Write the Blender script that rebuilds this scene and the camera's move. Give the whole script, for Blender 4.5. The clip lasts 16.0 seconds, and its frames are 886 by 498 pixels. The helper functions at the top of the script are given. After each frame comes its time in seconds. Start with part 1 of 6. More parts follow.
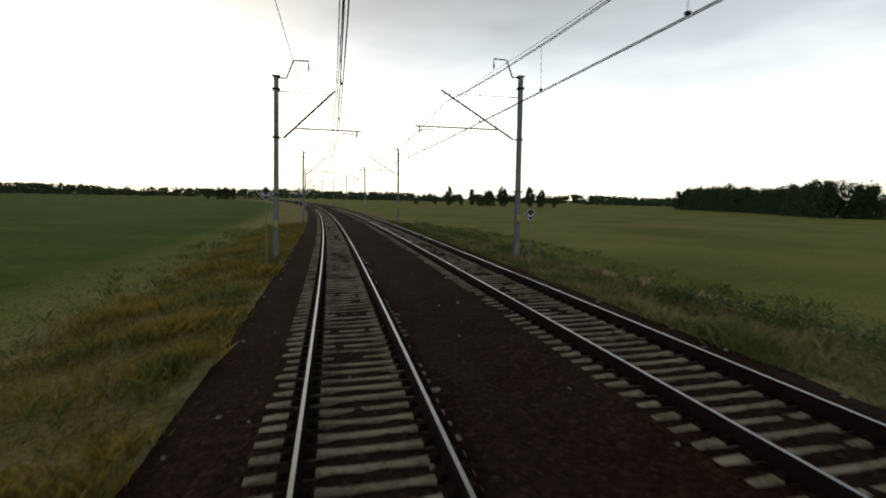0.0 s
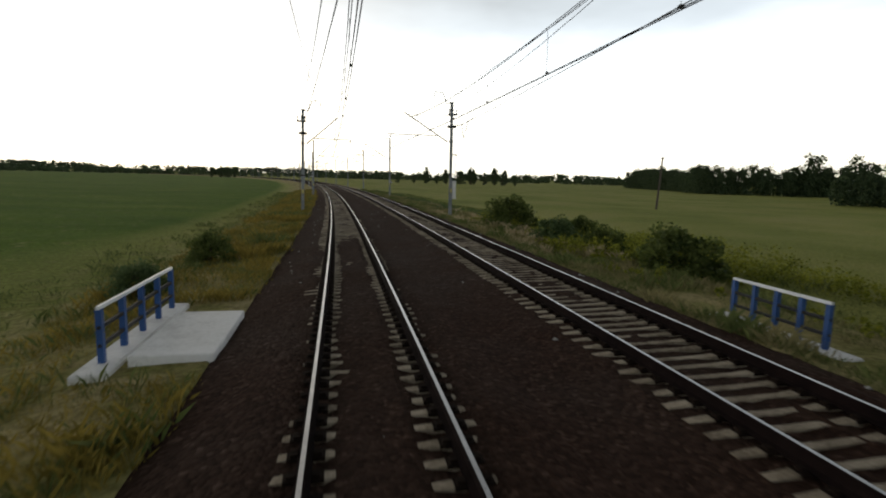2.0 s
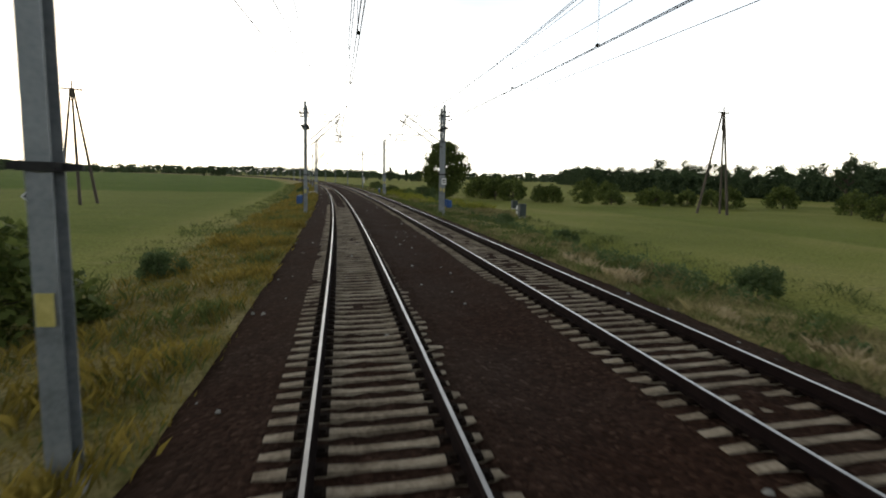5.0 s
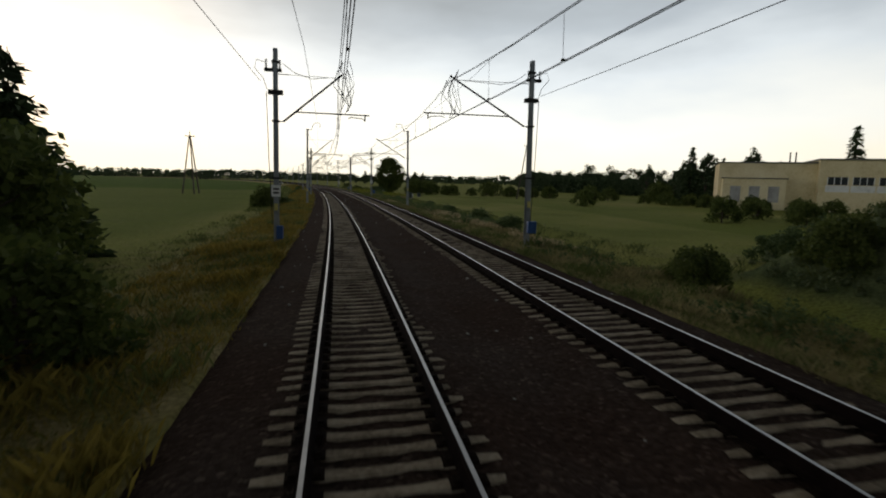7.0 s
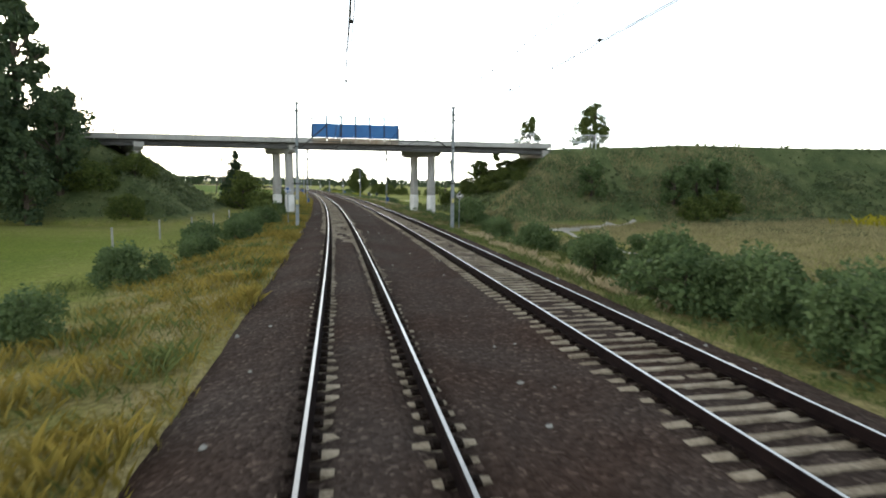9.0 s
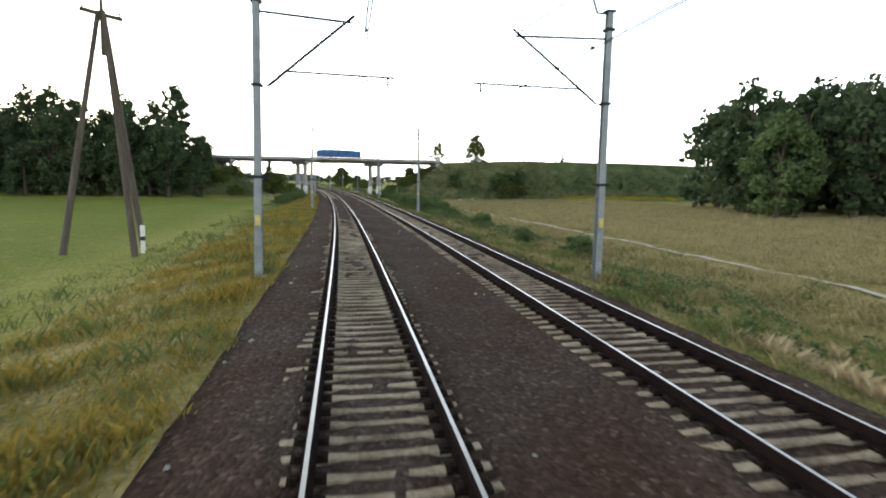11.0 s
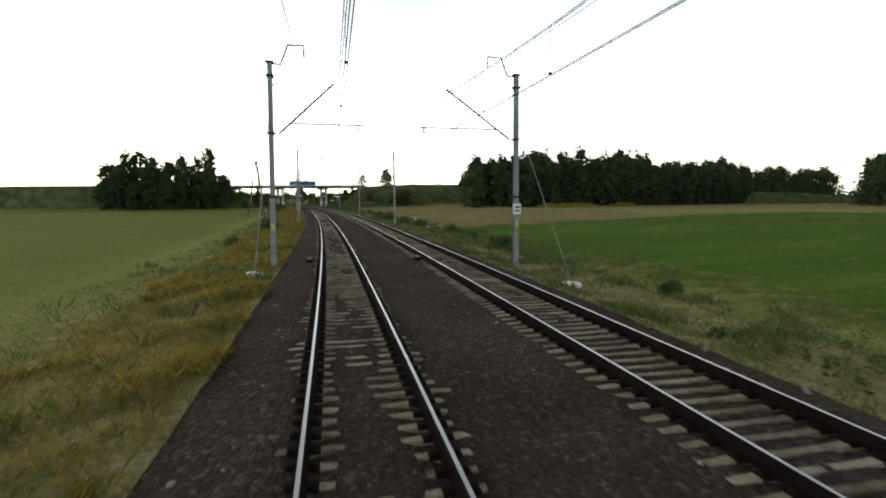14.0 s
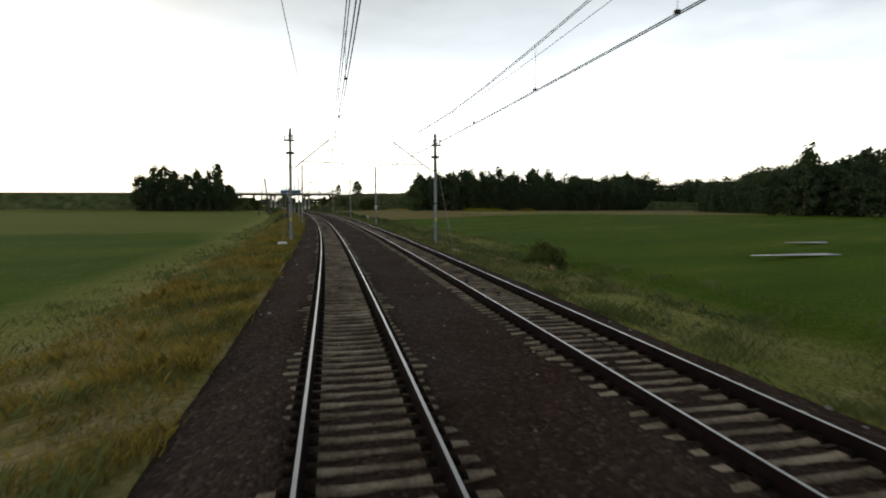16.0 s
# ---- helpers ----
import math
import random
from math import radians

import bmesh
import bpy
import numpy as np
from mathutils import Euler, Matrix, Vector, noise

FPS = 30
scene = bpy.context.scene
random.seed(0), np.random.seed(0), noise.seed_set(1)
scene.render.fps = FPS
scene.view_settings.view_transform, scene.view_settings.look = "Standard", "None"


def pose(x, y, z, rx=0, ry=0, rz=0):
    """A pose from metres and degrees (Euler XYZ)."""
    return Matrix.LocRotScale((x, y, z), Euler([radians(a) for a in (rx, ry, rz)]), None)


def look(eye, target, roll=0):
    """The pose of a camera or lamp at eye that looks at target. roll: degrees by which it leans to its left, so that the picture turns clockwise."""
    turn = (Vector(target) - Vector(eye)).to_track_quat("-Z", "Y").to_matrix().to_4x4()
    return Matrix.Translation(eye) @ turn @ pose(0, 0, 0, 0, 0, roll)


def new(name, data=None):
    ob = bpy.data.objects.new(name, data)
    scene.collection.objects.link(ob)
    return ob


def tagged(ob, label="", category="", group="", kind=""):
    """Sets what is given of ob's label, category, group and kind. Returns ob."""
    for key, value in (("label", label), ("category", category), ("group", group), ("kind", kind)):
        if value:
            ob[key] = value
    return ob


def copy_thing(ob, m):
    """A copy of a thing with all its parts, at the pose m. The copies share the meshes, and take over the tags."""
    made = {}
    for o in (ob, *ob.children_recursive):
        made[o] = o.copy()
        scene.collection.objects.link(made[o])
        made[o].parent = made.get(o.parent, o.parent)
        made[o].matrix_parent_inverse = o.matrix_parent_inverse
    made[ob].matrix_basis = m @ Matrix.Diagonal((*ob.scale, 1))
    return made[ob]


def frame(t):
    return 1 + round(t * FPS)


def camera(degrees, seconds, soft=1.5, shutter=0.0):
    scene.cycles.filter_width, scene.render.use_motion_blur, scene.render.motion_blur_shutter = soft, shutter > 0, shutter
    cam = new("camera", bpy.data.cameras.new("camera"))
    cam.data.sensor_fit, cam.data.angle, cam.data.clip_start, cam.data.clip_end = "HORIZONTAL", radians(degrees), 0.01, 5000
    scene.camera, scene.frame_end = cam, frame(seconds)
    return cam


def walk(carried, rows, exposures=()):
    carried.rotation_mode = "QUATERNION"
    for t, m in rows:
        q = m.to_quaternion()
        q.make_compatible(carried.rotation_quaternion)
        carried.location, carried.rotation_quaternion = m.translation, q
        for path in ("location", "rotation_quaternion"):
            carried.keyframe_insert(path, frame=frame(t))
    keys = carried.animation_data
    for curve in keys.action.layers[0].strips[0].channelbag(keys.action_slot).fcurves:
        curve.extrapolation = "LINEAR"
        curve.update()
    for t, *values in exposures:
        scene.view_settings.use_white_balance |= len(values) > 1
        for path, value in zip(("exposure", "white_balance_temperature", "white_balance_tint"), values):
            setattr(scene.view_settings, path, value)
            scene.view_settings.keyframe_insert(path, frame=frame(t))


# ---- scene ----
from functools import lru_cache

# The line: the camera rides backwards on the left track of a double line that bends to the left ahead of it.
# u runs along the left track's centre line (0 where the ride starts), side is metres to its right, z is over the rail tops.
CURVE_AT = (-460, -345, -230, -115, 0, 120, 300)
CURVE = (0.000632, 0.000708, 0.000679, 0.000582, 0.000567, 0.000555, 0.000555)
U = np.arange(-900.0, 2401.0, 2.0)
_k = np.interp(U, CURVE_AT, CURVE)
_k[U > 900] *= 0.4
HEAD = np.concatenate([[0], np.cumsum(_k[1:] + _k[:-1])])
HEAD -= HEAD[450]
LINE_X = np.concatenate([[0], np.cumsum(-np.sin(HEAD[1:]) - np.sin(HEAD[:-1]))])
LINE_Y = np.concatenate([[0], np.cumsum(np.cos(HEAD[1:]) + np.cos(HEAD[:-1]))])
LINE_X -= LINE_X[450]
LINE_Y -= LINE_Y[450]
GAP = 4.64        # between the centre lines of the two tracks
HALF = 0.7525     # half the distance between the rail heads


def heading(u):
    return float(np.interp(u, U, HEAD))


def on_line(u, side=0.0, z=0.0):
    a = heading(u)
    return Vector((float(np.interp(u, U, LINE_X)) + math.cos(a) * side, float(np.interp(u, U, LINE_Y)) + math.sin(a) * side, z))


def on_line_many(u, side, z):
    u, side, z = np.broadcast_arrays(np.asarray(u, float), np.asarray(side, float), np.asarray(z, float))
    a = np.interp(u, U, HEAD)
    return np.stack([np.interp(u, U, LINE_X) + np.cos(a) * side, np.interp(u, U, LINE_Y) + np.sin(a) * side, z], -1)


def at_line(u, side=0.0, z=0.0, turn=0.0):
    """A pose beside the line: its x to the right, its y along the line."""
    p = on_line(u, side, z)
    return pose(p.x, p.y, p.z, 0, 0, math.degrees(heading(u)) + turn)


CANT_AT, CANT = (-246, -218, -180, -110, -70, -30, 0), (0.0, 1.0, 1.3, 1.45, 1.5, 1.75, 2.0)


def cant(u):
    """How far both tracks bank towards the inside of the bend, as a slope: the right rails lie higher."""
    return np.radians(np.interp(u, CANT_AT, CANT))


def over_track(u, side, z):
    """A place given by its side and height over the banked track."""
    c = float(cant(u))
    return on_line(u, side - c * z, z + c * side)


# ---- the camera and its ride ----
cam = camera(80.49, 16.0, soft=1.9, shutter=0.06)
# seconds, side, height, and the degrees by which it is turned from the line, tilted and rolled
RIDE = (
    (0.0, -0.303, 2.499, -11.58, -5.75, -0.78), (0.5, -0.294, 2.519, -11.02, -7.70, -1.14), (1.0, -0.316, 2.522, -11.15, -7.63, -0.51),
    (1.5, -0.320, 2.534, -10.96, -7.83, -0.52), (2.0, -0.338, 2.533, -10.78, -7.87, -0.10), (2.5, -0.334, 2.535, -10.77, -7.98, -0.19),
    (3.0, -0.341, 2.546, -10.77, -8.19, 0.00), (3.5, -0.328, 2.547, -10.54, -8.08, -0.39), (4.0, -0.336, 2.560, -10.68, -8.25, -0.28),
    (4.8, -0.348, 2.566, -10.63, -8.02, -0.05), (5.6, -0.361, 2.572, -10.58, -7.75, 0.20),
    (6.5, -0.374, 2.578, -10.53, -7.44, 0.46), (7.0, -0.358, 2.590, -10.91, -7.52, 0.17), (7.5, -0.379, 2.587, -11.16, -6.82, 0.84),
    (8.0, -0.364, 2.581, -11.49, -6.19, 0.50), (8.5, -0.360, 2.590, -11.45, -6.28, 0.40), (9.0, -0.363, 2.595, -11.08, -6.84, 0.95),
    (9.8, -0.373, 2.593, -10.88, -6.97, 1.06), (10.6, -0.383, 2.591, -10.67, -7.09, 1.17),
    (11.5, -0.394, 2.589, -10.44, -7.24, 1.30), (12.0, -0.397, 2.586, -11.02, -6.36, 0.63), (12.5, -0.383, 2.587, -10.50, -6.72, 1.03),
    (13.0, -0.383, 2.588, -11.00, -5.86, 0.44), (13.5, -0.379, 2.586, -10.72, -6.25, 0.19), (14.0, -0.389, 2.579, -11.79, -5.52, -0.06),
    (14.5, -0.381, 2.575, -11.60, -6.00, -0.32), (15.0, -0.387, 2.567, -11.87, -4.95, 0.07), (15.5, -0.376, 2.570, -11.75, -5.12, 0.20),
    (16.0, -0.387, 2.574, -11.88, -4.84, 0.41))


def ridden(t):
    return 27.928 * t + 0.01728 * t * (t - 8) / 2


def ride_pose(t, side, height, yaw, pitch, roll):
    u = -ridden(t)
    eye = over_track(u, side, height)
    a, b = heading(u) + radians(yaw), radians(pitch)
    ahead = Vector((-math.sin(a) * math.cos(b), math.cos(a) * math.cos(b), math.sin(b)))
    along = Vector((-math.sin(heading(u)), math.cos(heading(u)), 0))
    bank = Matrix.Translation(eye) @ Matrix.Rotation(-float(cant(u)), 4, along) @ Matrix.Translation(-eye)
    return bank @ look(eye, eye + ahead, roll)


EXPOSURE = ((0.0, -2.0, 6650, 9), (0.5, -2.05, 6650, 9), (1.0, -2.08, 6630, 9), (1.5, -1.88, 6600, 9), (2.5, -1.6, 6550, 9), (3.5, -1.15, 6500, 10), (4.0, -1.15, 6500, 10), (6.5, -1.73, 6550, 9), (7.0, -2.35, 6550, 9), (7.5, -0.85, 6500, 10),
            (8.0, -0.05, 6200, 6), (9.0, 0.0, 6200, 7), (11.5, -0.15, 6200, 8), (12.5, -0.65, 6250, 6), (13.5, -0.8, 6500, 9), (14.0, -1.05, 6450, 6), (14.5, -1.15, 6500, 8), (15.5, -1.3, 6600, 9), (16.0, -1.58, 6700, 9))
walk(cam, [(row[0], ride_pose(*row)) for row in RIDE], EXPOSURE)

# ---- sky and sun: an overcast evening, brightest low ahead ----
SUN_TURN = 20.0      # degrees to the left of +y
SUN_UP = 13.0
SKY_GLOW = 6.0
world = bpy.data.worlds.new("evening_sky")
scene.world = world
world.use_nodes = True
wn, wl = world.node_tree.nodes, world.node_tree.links
wn.clear()
w_out = wn.new("ShaderNodeOutputWorld")
w_bg = wn.new("ShaderNodeBackground")
w_sky = wn.new("ShaderNodeTexSky")
w_sky.sky_type, w_sky.sun_disc = "NISHITA", False
w_sky.sun_elevation, w_sky.sun_rotation = radians(SUN_UP), radians(-SUN_TURN)
w_sky.dust_density, w_sky.air_density = 4.0, 1.5
w_coord = wn.new("ShaderNodeTexCoord")
w_sep = wn.new("ShaderNodeSeparateXYZ")
wl.new(w_coord.outputs["Generated"], w_sep.inputs[0])
# cloud layer: blinding low ahead where the sun stands behind it, heavy and grey overhead and behind
w_ramp = wn.new("ShaderNodeValToRGB")
w_el = w_ramp.color_ramp.elements
w_el[0].position, w_el[0].color = 0.0, (1.0, 0.93, 0.76, 1)
w_el[1].position, w_el[1].color = 1.0, (0.050, 0.052, 0.055, 1)
for _p, _c in ((0.10, (0.93, 0.93, 0.88)), (0.20, (0.68, 0.73, 0.77)), (0.28, (0.43, 0.475, 0.52)), (0.42, (0.225, 0.245, 0.262)), (0.62, (0.090, 0.094, 0.099))):
    w_el.new(_p).color = (*_c, 1)
w_map = wn.new("ShaderNodeMapping")
w_map.inputs["Scale"].default_value = (1.3, 1.3, 4.2)
w_map.inputs["Location"].default_value = (0.35, 0.1, 0.2)
w_noise = wn.new("ShaderNodeTexNoise")
w_noise.inputs["Scale"].default_value, w_noise.inputs["Detail"].default_value = 1.9, 6.0
wl.new(w_coord.outputs["Generated"], w_map.inputs[0])
wl.new(w_map.outputs[0], w_noise.inputs["Vector"])
w_shift = wn.new("ShaderNodeMath")
w_shift.operation = "MULTIPLY_ADD"
w_shift.inputs[1].default_value, w_shift.inputs[2].default_value = 0.26, -0.13
wl.new(w_noise.outputs["Fac"], w_shift.inputs[0])
w_height = wn.new("ShaderNodeMath")
w_height.operation = "ADD"
wl.new(w_sep.outputs["Z"], w_height.inputs[0])
wl.new(w_shift.outputs[0], w_height.inputs[1])
wl.new(w_height.outputs[0], w_ramp.inputs["Fac"])
w_dot = wn.new("ShaderNodeVectorMath")
w_dot.operation = "DOT_PRODUCT"
w_dot.inputs[1].default_value = (-math.sin(radians(SUN_TURN)), math.cos(radians(SUN_TURN)), 0.1)
wl.new(w_coord.outputs["Generated"], w_dot.inputs[0])
w_side = wn.new("ShaderNodeMapRange")
w_side.interpolation_type = "SMOOTHSTEP"
w_side.inputs["From Min"].default_value, w_side.inputs["From Max"].default_value = -0.5, 0.75
w_side.inputs["To Min"].default_value, w_side.inputs["To Max"].default_value = 0.62 * SKY_GLOW, SKY_GLOW
wl.new(w_dot.outputs["Value"], w_side.inputs[0])
w_lit = wn.new("ShaderNodeVectorMath")
w_lit.operation = "SCALE"
wl.new(w_ramp.outputs[0], w_lit.inputs[0])
wl.new(w_side.outputs[0], w_lit.inputs["Scale"])
w_blue = wn.new("ShaderNodeVectorMath")
w_blue.operation = "SCALE"
w_blue.inputs["Scale"].default_value = 0.05
wl.new(w_sky.outputs[0], w_blue.inputs[0])
w_sum = wn.new("ShaderNodeVectorMath")
w_sum.operation = "ADD"
wl.new(w_blue.outputs[0], w_sum.inputs[0])
wl.new(w_lit.outputs[0], w_sum.inputs[1])
wl.new(w_sum.outputs[0], w_bg.inputs["Color"])
w_bg.inputs["Strength"].default_value = 1.0
wl.new(w_bg.outputs[0], w_out.inputs[0])

sun = new("sun", bpy.data.lights.new("sun", "SUN"))
sun.data.energy, sun.data.angle, sun.data.color = 0.5, radians(16), (1.0, 0.9, 0.75)
_a, _b = radians(SUN_TURN), radians(SUN_UP)
sun.matrix_world = look((0, 0, 60), Vector((0, 0, 60)) - Vector((-math.sin(_a) * math.cos(_b), math.cos(_a) * math.cos(_b), math.sin(_b))))

# ---- materials ----
def material(name, colors, scale, rough=0.8, metal=0.0, bump=0.3, bump_scale=None, fine=None, coord="Object", stretch=(1, 1, 1), spec=0.4, per_object=0.0):
    """A surface of two or three colours in soft patches, with a fine grain and a relief. Scales: patches per metre."""
    m = bpy.data.materials.new(name)
    m.use_nodes = True
    n, l = m.node_tree.nodes, m.node_tree.links
    b = n["Principled BSDF"]
    b.inputs["Metallic"].default_value, b.inputs["Specular IOR Level"].default_value = metal, spec
    tc = n.new("ShaderNodeTexCoord")
    mp = n.new("ShaderNodeMapping")
    mp.inputs["Scale"].default_value = stretch
    if coord == "World":
        geo = n.new("ShaderNodeNewGeometry")
        l.new(geo.outputs["Position"], mp.inputs[0])
    else:
        l.new(tc.outputs[coord], mp.inputs[0])
    big = n.new("ShaderNodeTexNoise")
    big.inputs["Scale"].default_value, big.inputs["Detail"].default_value, big.inputs["Roughness"].default_value = scale, 6.0, 0.62
    small = n.new("ShaderNodeTexNoise")
    small.inputs["Scale"].default_value, small.inputs["Detail"].default_value = fine or scale * 14, 4.0
    l.new(mp.outputs[0], big.inputs["Vector"])
    l.new(mp.outputs[0], small.inputs["Vector"])
    mix = n.new("ShaderNodeMath")
    mix.operation = "MULTIPLY_ADD"
    mix.inputs[1].default_value = 0.45
    l.new(small.outputs["Fac"], mix.inputs[0])
    l.new(big.outputs["Fac"], mix.inputs[2])
    if per_object:
        info = n.new("ShaderNodeObjectInfo")
        add = n.new("ShaderNodeMath")
        add.operation = "MULTIPLY_ADD"
        add.inputs[1].default_value = per_object
        l.new(info.outputs["Random"], add.inputs[0])
        l.new(mix.outputs[0], add.inputs[2])
        mix = add
    ramp = n.new("ShaderNodeValToRGB")
    e = ramp.color_ramp.elements
    spots = np.linspace(0.52, 0.92, len(colors)) + per_object * 0.5
    e[0].position, e[0].color = float(spots[0]), (*colors[0], 1)
    e[1].position, e[1].color = float(spots[-1]), (*colors[-1], 1)
    for p, c in zip(spots[1:-1], colors[1:-1]):
        e.new(float(p)).color = (*c, 1)
    l.new(mix.outputs[0], ramp.inputs[0])
    l.new(ramp.outputs[0], b.inputs["Base Color"])
    rr = n.new("ShaderNodeMapRange")
    rr.inputs["To Min"].default_value, rr.inputs["To Max"].default_value = max(0.02, rough - 0.12), min(1.0, rough + 0.12)
    l.new(small.outputs["Fac"], rr.inputs[0])
    l.new(rr.outputs[0], b.inputs["Roughness"])
    if bump:
        bt = n.new("ShaderNodeTexNoise")
        bt.inputs["Scale"].default_value, bt.inputs["Detail"].default_value = bump_scale or (fine or scale * 14), 3.0
        l.new(mp.outputs[0], bt.inputs["Vector"])
        bp = n.new("ShaderNodeBump")
        bp.inputs["Strength"].default_value, bp.inputs["Distance"].default_value = bump, 0.02
        l.new(bt.outputs["Fac"], bp.inputs["Height"])
        l.new(bp.outputs[0], b.inputs["Normal"])
    return m


def ballast_material():
    """Crushed stone: cells of mixed grey and brown, stained darker and rustier in long patches."""
    m = bpy.data.materials.new("crushed_stone_ballast")
    m.use_nodes = True
    n, l = m.node_tree.nodes, m.node_tree.links
    b = n["Principled BSDF"]
    b.inputs["Roughness"].default_value, b.inputs["Specular IOR Level"].default_value = 0.97, 0.03
    geo = n.new("ShaderNodeNewGeometry")
    vor = n.new("ShaderNodeTexVoronoi")
    vor.inputs["Scale"].default_value = 17.0
    l.new(geo.outputs["Position"], vor.inputs["Vector"])
    ramp = n.new("ShaderNodeValToRGB")
    e = ramp.color_ramp.elements
    e[0].position, e[0].color = 0.0, (0.044, 0.0350, 0.0300, 1)
    e[1].position, e[1].color = 1.0, (0.145, 0.121, 0.105, 1)
    e.new(0.55).color = (0.067, 0.0535, 0.0460, 1)
    e.new(0.90).color = (0.088, 0.0710, 0.0610, 1)
    sep = n.new("ShaderNodeSeparateColor")
    l.new(vor.outputs["Color"], sep.inputs[0])
    l.new(sep.outputs[0], ramp.inputs[0])
    stain = n.new("ShaderNodeTexNoise")
    stain.inputs["Scale"].default_value, stain.inputs["Detail"].default_value = 0.35, 5.0
    l.new(geo.outputs["Position"], stain.inputs["Vector"])
    sr = n.new("ShaderNodeValToRGB")
    sr.color_ramp.elements[0].position, sr.color_ramp.elements[0].color = 0.35, (0.82, 0.66, 0.58, 1)
    sr.color_ramp.elements[1].position, sr.color_ramp.elements[1].color = 0.65, (1.0, 0.97, 0.95, 1)
    l.new(stain.outputs["Fac"], sr.inputs[0])
    mul = n.new("ShaderNodeMix")
    mul.data_type, mul.blend_type = "RGBA", "MULTIPLY"
    mul.inputs["Factor"].default_value = 1.0
    l.new(ramp.outputs[0], mul.inputs["A"])
    l.new(sr.outputs[0], mul.inputs["B"])
    # brown multiplier that puts the camera's darker tone into the stone
    exposure_tint = n.new("ShaderNodeAttribute")
    exposure_tint.attribute_name = "exposure_tint"
    brown = n.new("ShaderNodeMix")
    brown.data_type, brown.blend_type = "RGBA", "MULTIPLY"
    brown.inputs["B"].default_value = (0.60, 0.47, 0.40, 1)
    l.new(exposure_tint.outputs["Fac"], brown.inputs["Factor"])
    l.new(mul.outputs["Result"], brown.inputs["A"])
    l.new(brown.outputs["Result"], b.inputs["Base Color"])
    bp = n.new("ShaderNodeBump")
    bp.inputs["Strength"].default_value, bp.inputs["Distance"].default_value = 0.75, 0.03
    bp.invert = True
    l.new(vor.outputs["Distance"], bp.inputs["Height"])
    l.new(bp.outputs[0], b.inputs["Normal"])
    return m


def ground_material():
    """Meadow and field: green crops, dry grass and bare soil, mixed by the sheet's own 'dry' and 'crop' values and torn by noise."""
    m = bpy.data.materials.new("meadow_and_field")
    m.use_nodes = True
    n, l = m.node_tree.nodes, m.node_tree.links
    b = n["Principled BSDF"]
    b.inputs["Roughness"].default_value, b.inputs["Specular IOR Level"].default_value = 0.97, 0.03
    geo = n.new("ShaderNodeNewGeometry")

    def noise(scale, detail=5.0, stretch=None):
        t = n.new("ShaderNodeTexNoise")
        t.inputs["Scale"].default_value, t.inputs["Detail"].default_value = scale, detail
        if stretch:
            mp = n.new("ShaderNodeMapping")
            mp.inputs["Scale"].default_value = stretch
            l.new(geo.outputs["Position"], mp.inputs[0])
            l.new(mp.outputs[0], t.inputs["Vector"])
        else:
            l.new(geo.outputs["Position"], t.inputs["Vector"])
        return t.outputs["Fac"]

    def ramp(fac, stops):
        r = n.new("ShaderNodeValToRGB")
        e = r.color_ramp.elements
        e[0].position, e[0].color = stops[0][0], (*stops[0][1], 1)
        e[1].position, e[1].color = stops[-1][0], (*stops[-1][1], 1)
        for p, c in stops[1:-1]:
            e.new(p).color = (*c, 1)
        l.new(fac, r.inputs[0])
        return r.outputs[0]

    def mixed(fac, a, c):
        x = n.new("ShaderNodeMix")
        x.data_type = "RGBA"
        l.new(fac, x.inputs["Factor"])
        l.new(a, x.inputs["A"])
        l.new(c, x.inputs["B"])
        return x.outputs["Result"]

    def edge(attribute, wobble, amount):
        a = n.new("ShaderNodeAttribute")
        a.attribute_name = attribute
        s = n.new("ShaderNodeMath")
        s.operation = "MULTIPLY_ADD"
        s.inputs[1].default_value = amount
        l.new(wobble, s.inputs[0])
        l.new(a.outputs["Fac"], s.inputs[2])
        r = n.new("ShaderNodeMapRange")
        r.inputs["From Min"].default_value, r.inputs["From Max"].default_value = 0.5 + amount / 2 - 0.28, 0.5 + amount / 2 + 0.28
        l.new(s.outputs[0], r.inputs[0])
        return r.outputs[0]

    patch, grain, tiny = noise(0.06), noise(1.1), noise(9.0, 3.0)
    scrub = ramp(noise(0.35), ((0.3, (0.062, 0.086, 0.036)), (0.5, (0.112, 0.138, 0.058)), (0.7, (0.180, 0.200, 0.092))))
    green = ramp(patch, ((0.3, (0.185, 0.215, 0.048)), (0.5, (0.262, 0.280, 0.070)), (0.7, (0.350, 0.330, 0.108))))
    dry = ramp(grain, ((0.3, (0.205, 0.185, 0.068)), (0.5, (0.315, 0.265, 0.112)), (0.7, (0.41, 0.34, 0.170))))
    crop = ramp(noise(0.05, 4.0, (1, 3, 1)), ((0.3, (0.064, 0.132, 0.008)), (0.6, (0.100, 0.170, 0.013)), (0.75, (0.170, 0.210, 0.028))))
    color = mixed(edge("crop", patch, 0.5), green, crop)
    color = mixed(edge("dry", grain, 0.9), color, dry)
    color = mixed(edge("scrub", grain, 0.5), color, scrub)
    soil = ramp(tiny, ((0.3, (0.55, 0.55, 0.5)), (0.6, (1.0, 1.0, 1.0)), (0.8, (1.3, 1.28, 1.2))))
    mul = n.new("ShaderNodeMix")
    mul.data_type, mul.blend_type = "RGBA", "MULTIPLY"
    mul.inputs["Factor"].default_value = 1.0
    l.new(color, mul.inputs["A"])
    l.new(soil, mul.inputs["B"])
    l.new(mul.outputs["Result"], b.inputs["Base Color"])
    bp = n.new("ShaderNodeBump")
    bp.inputs["Strength"].default_value, bp.inputs["Distance"].default_value = 0.8, 0.15
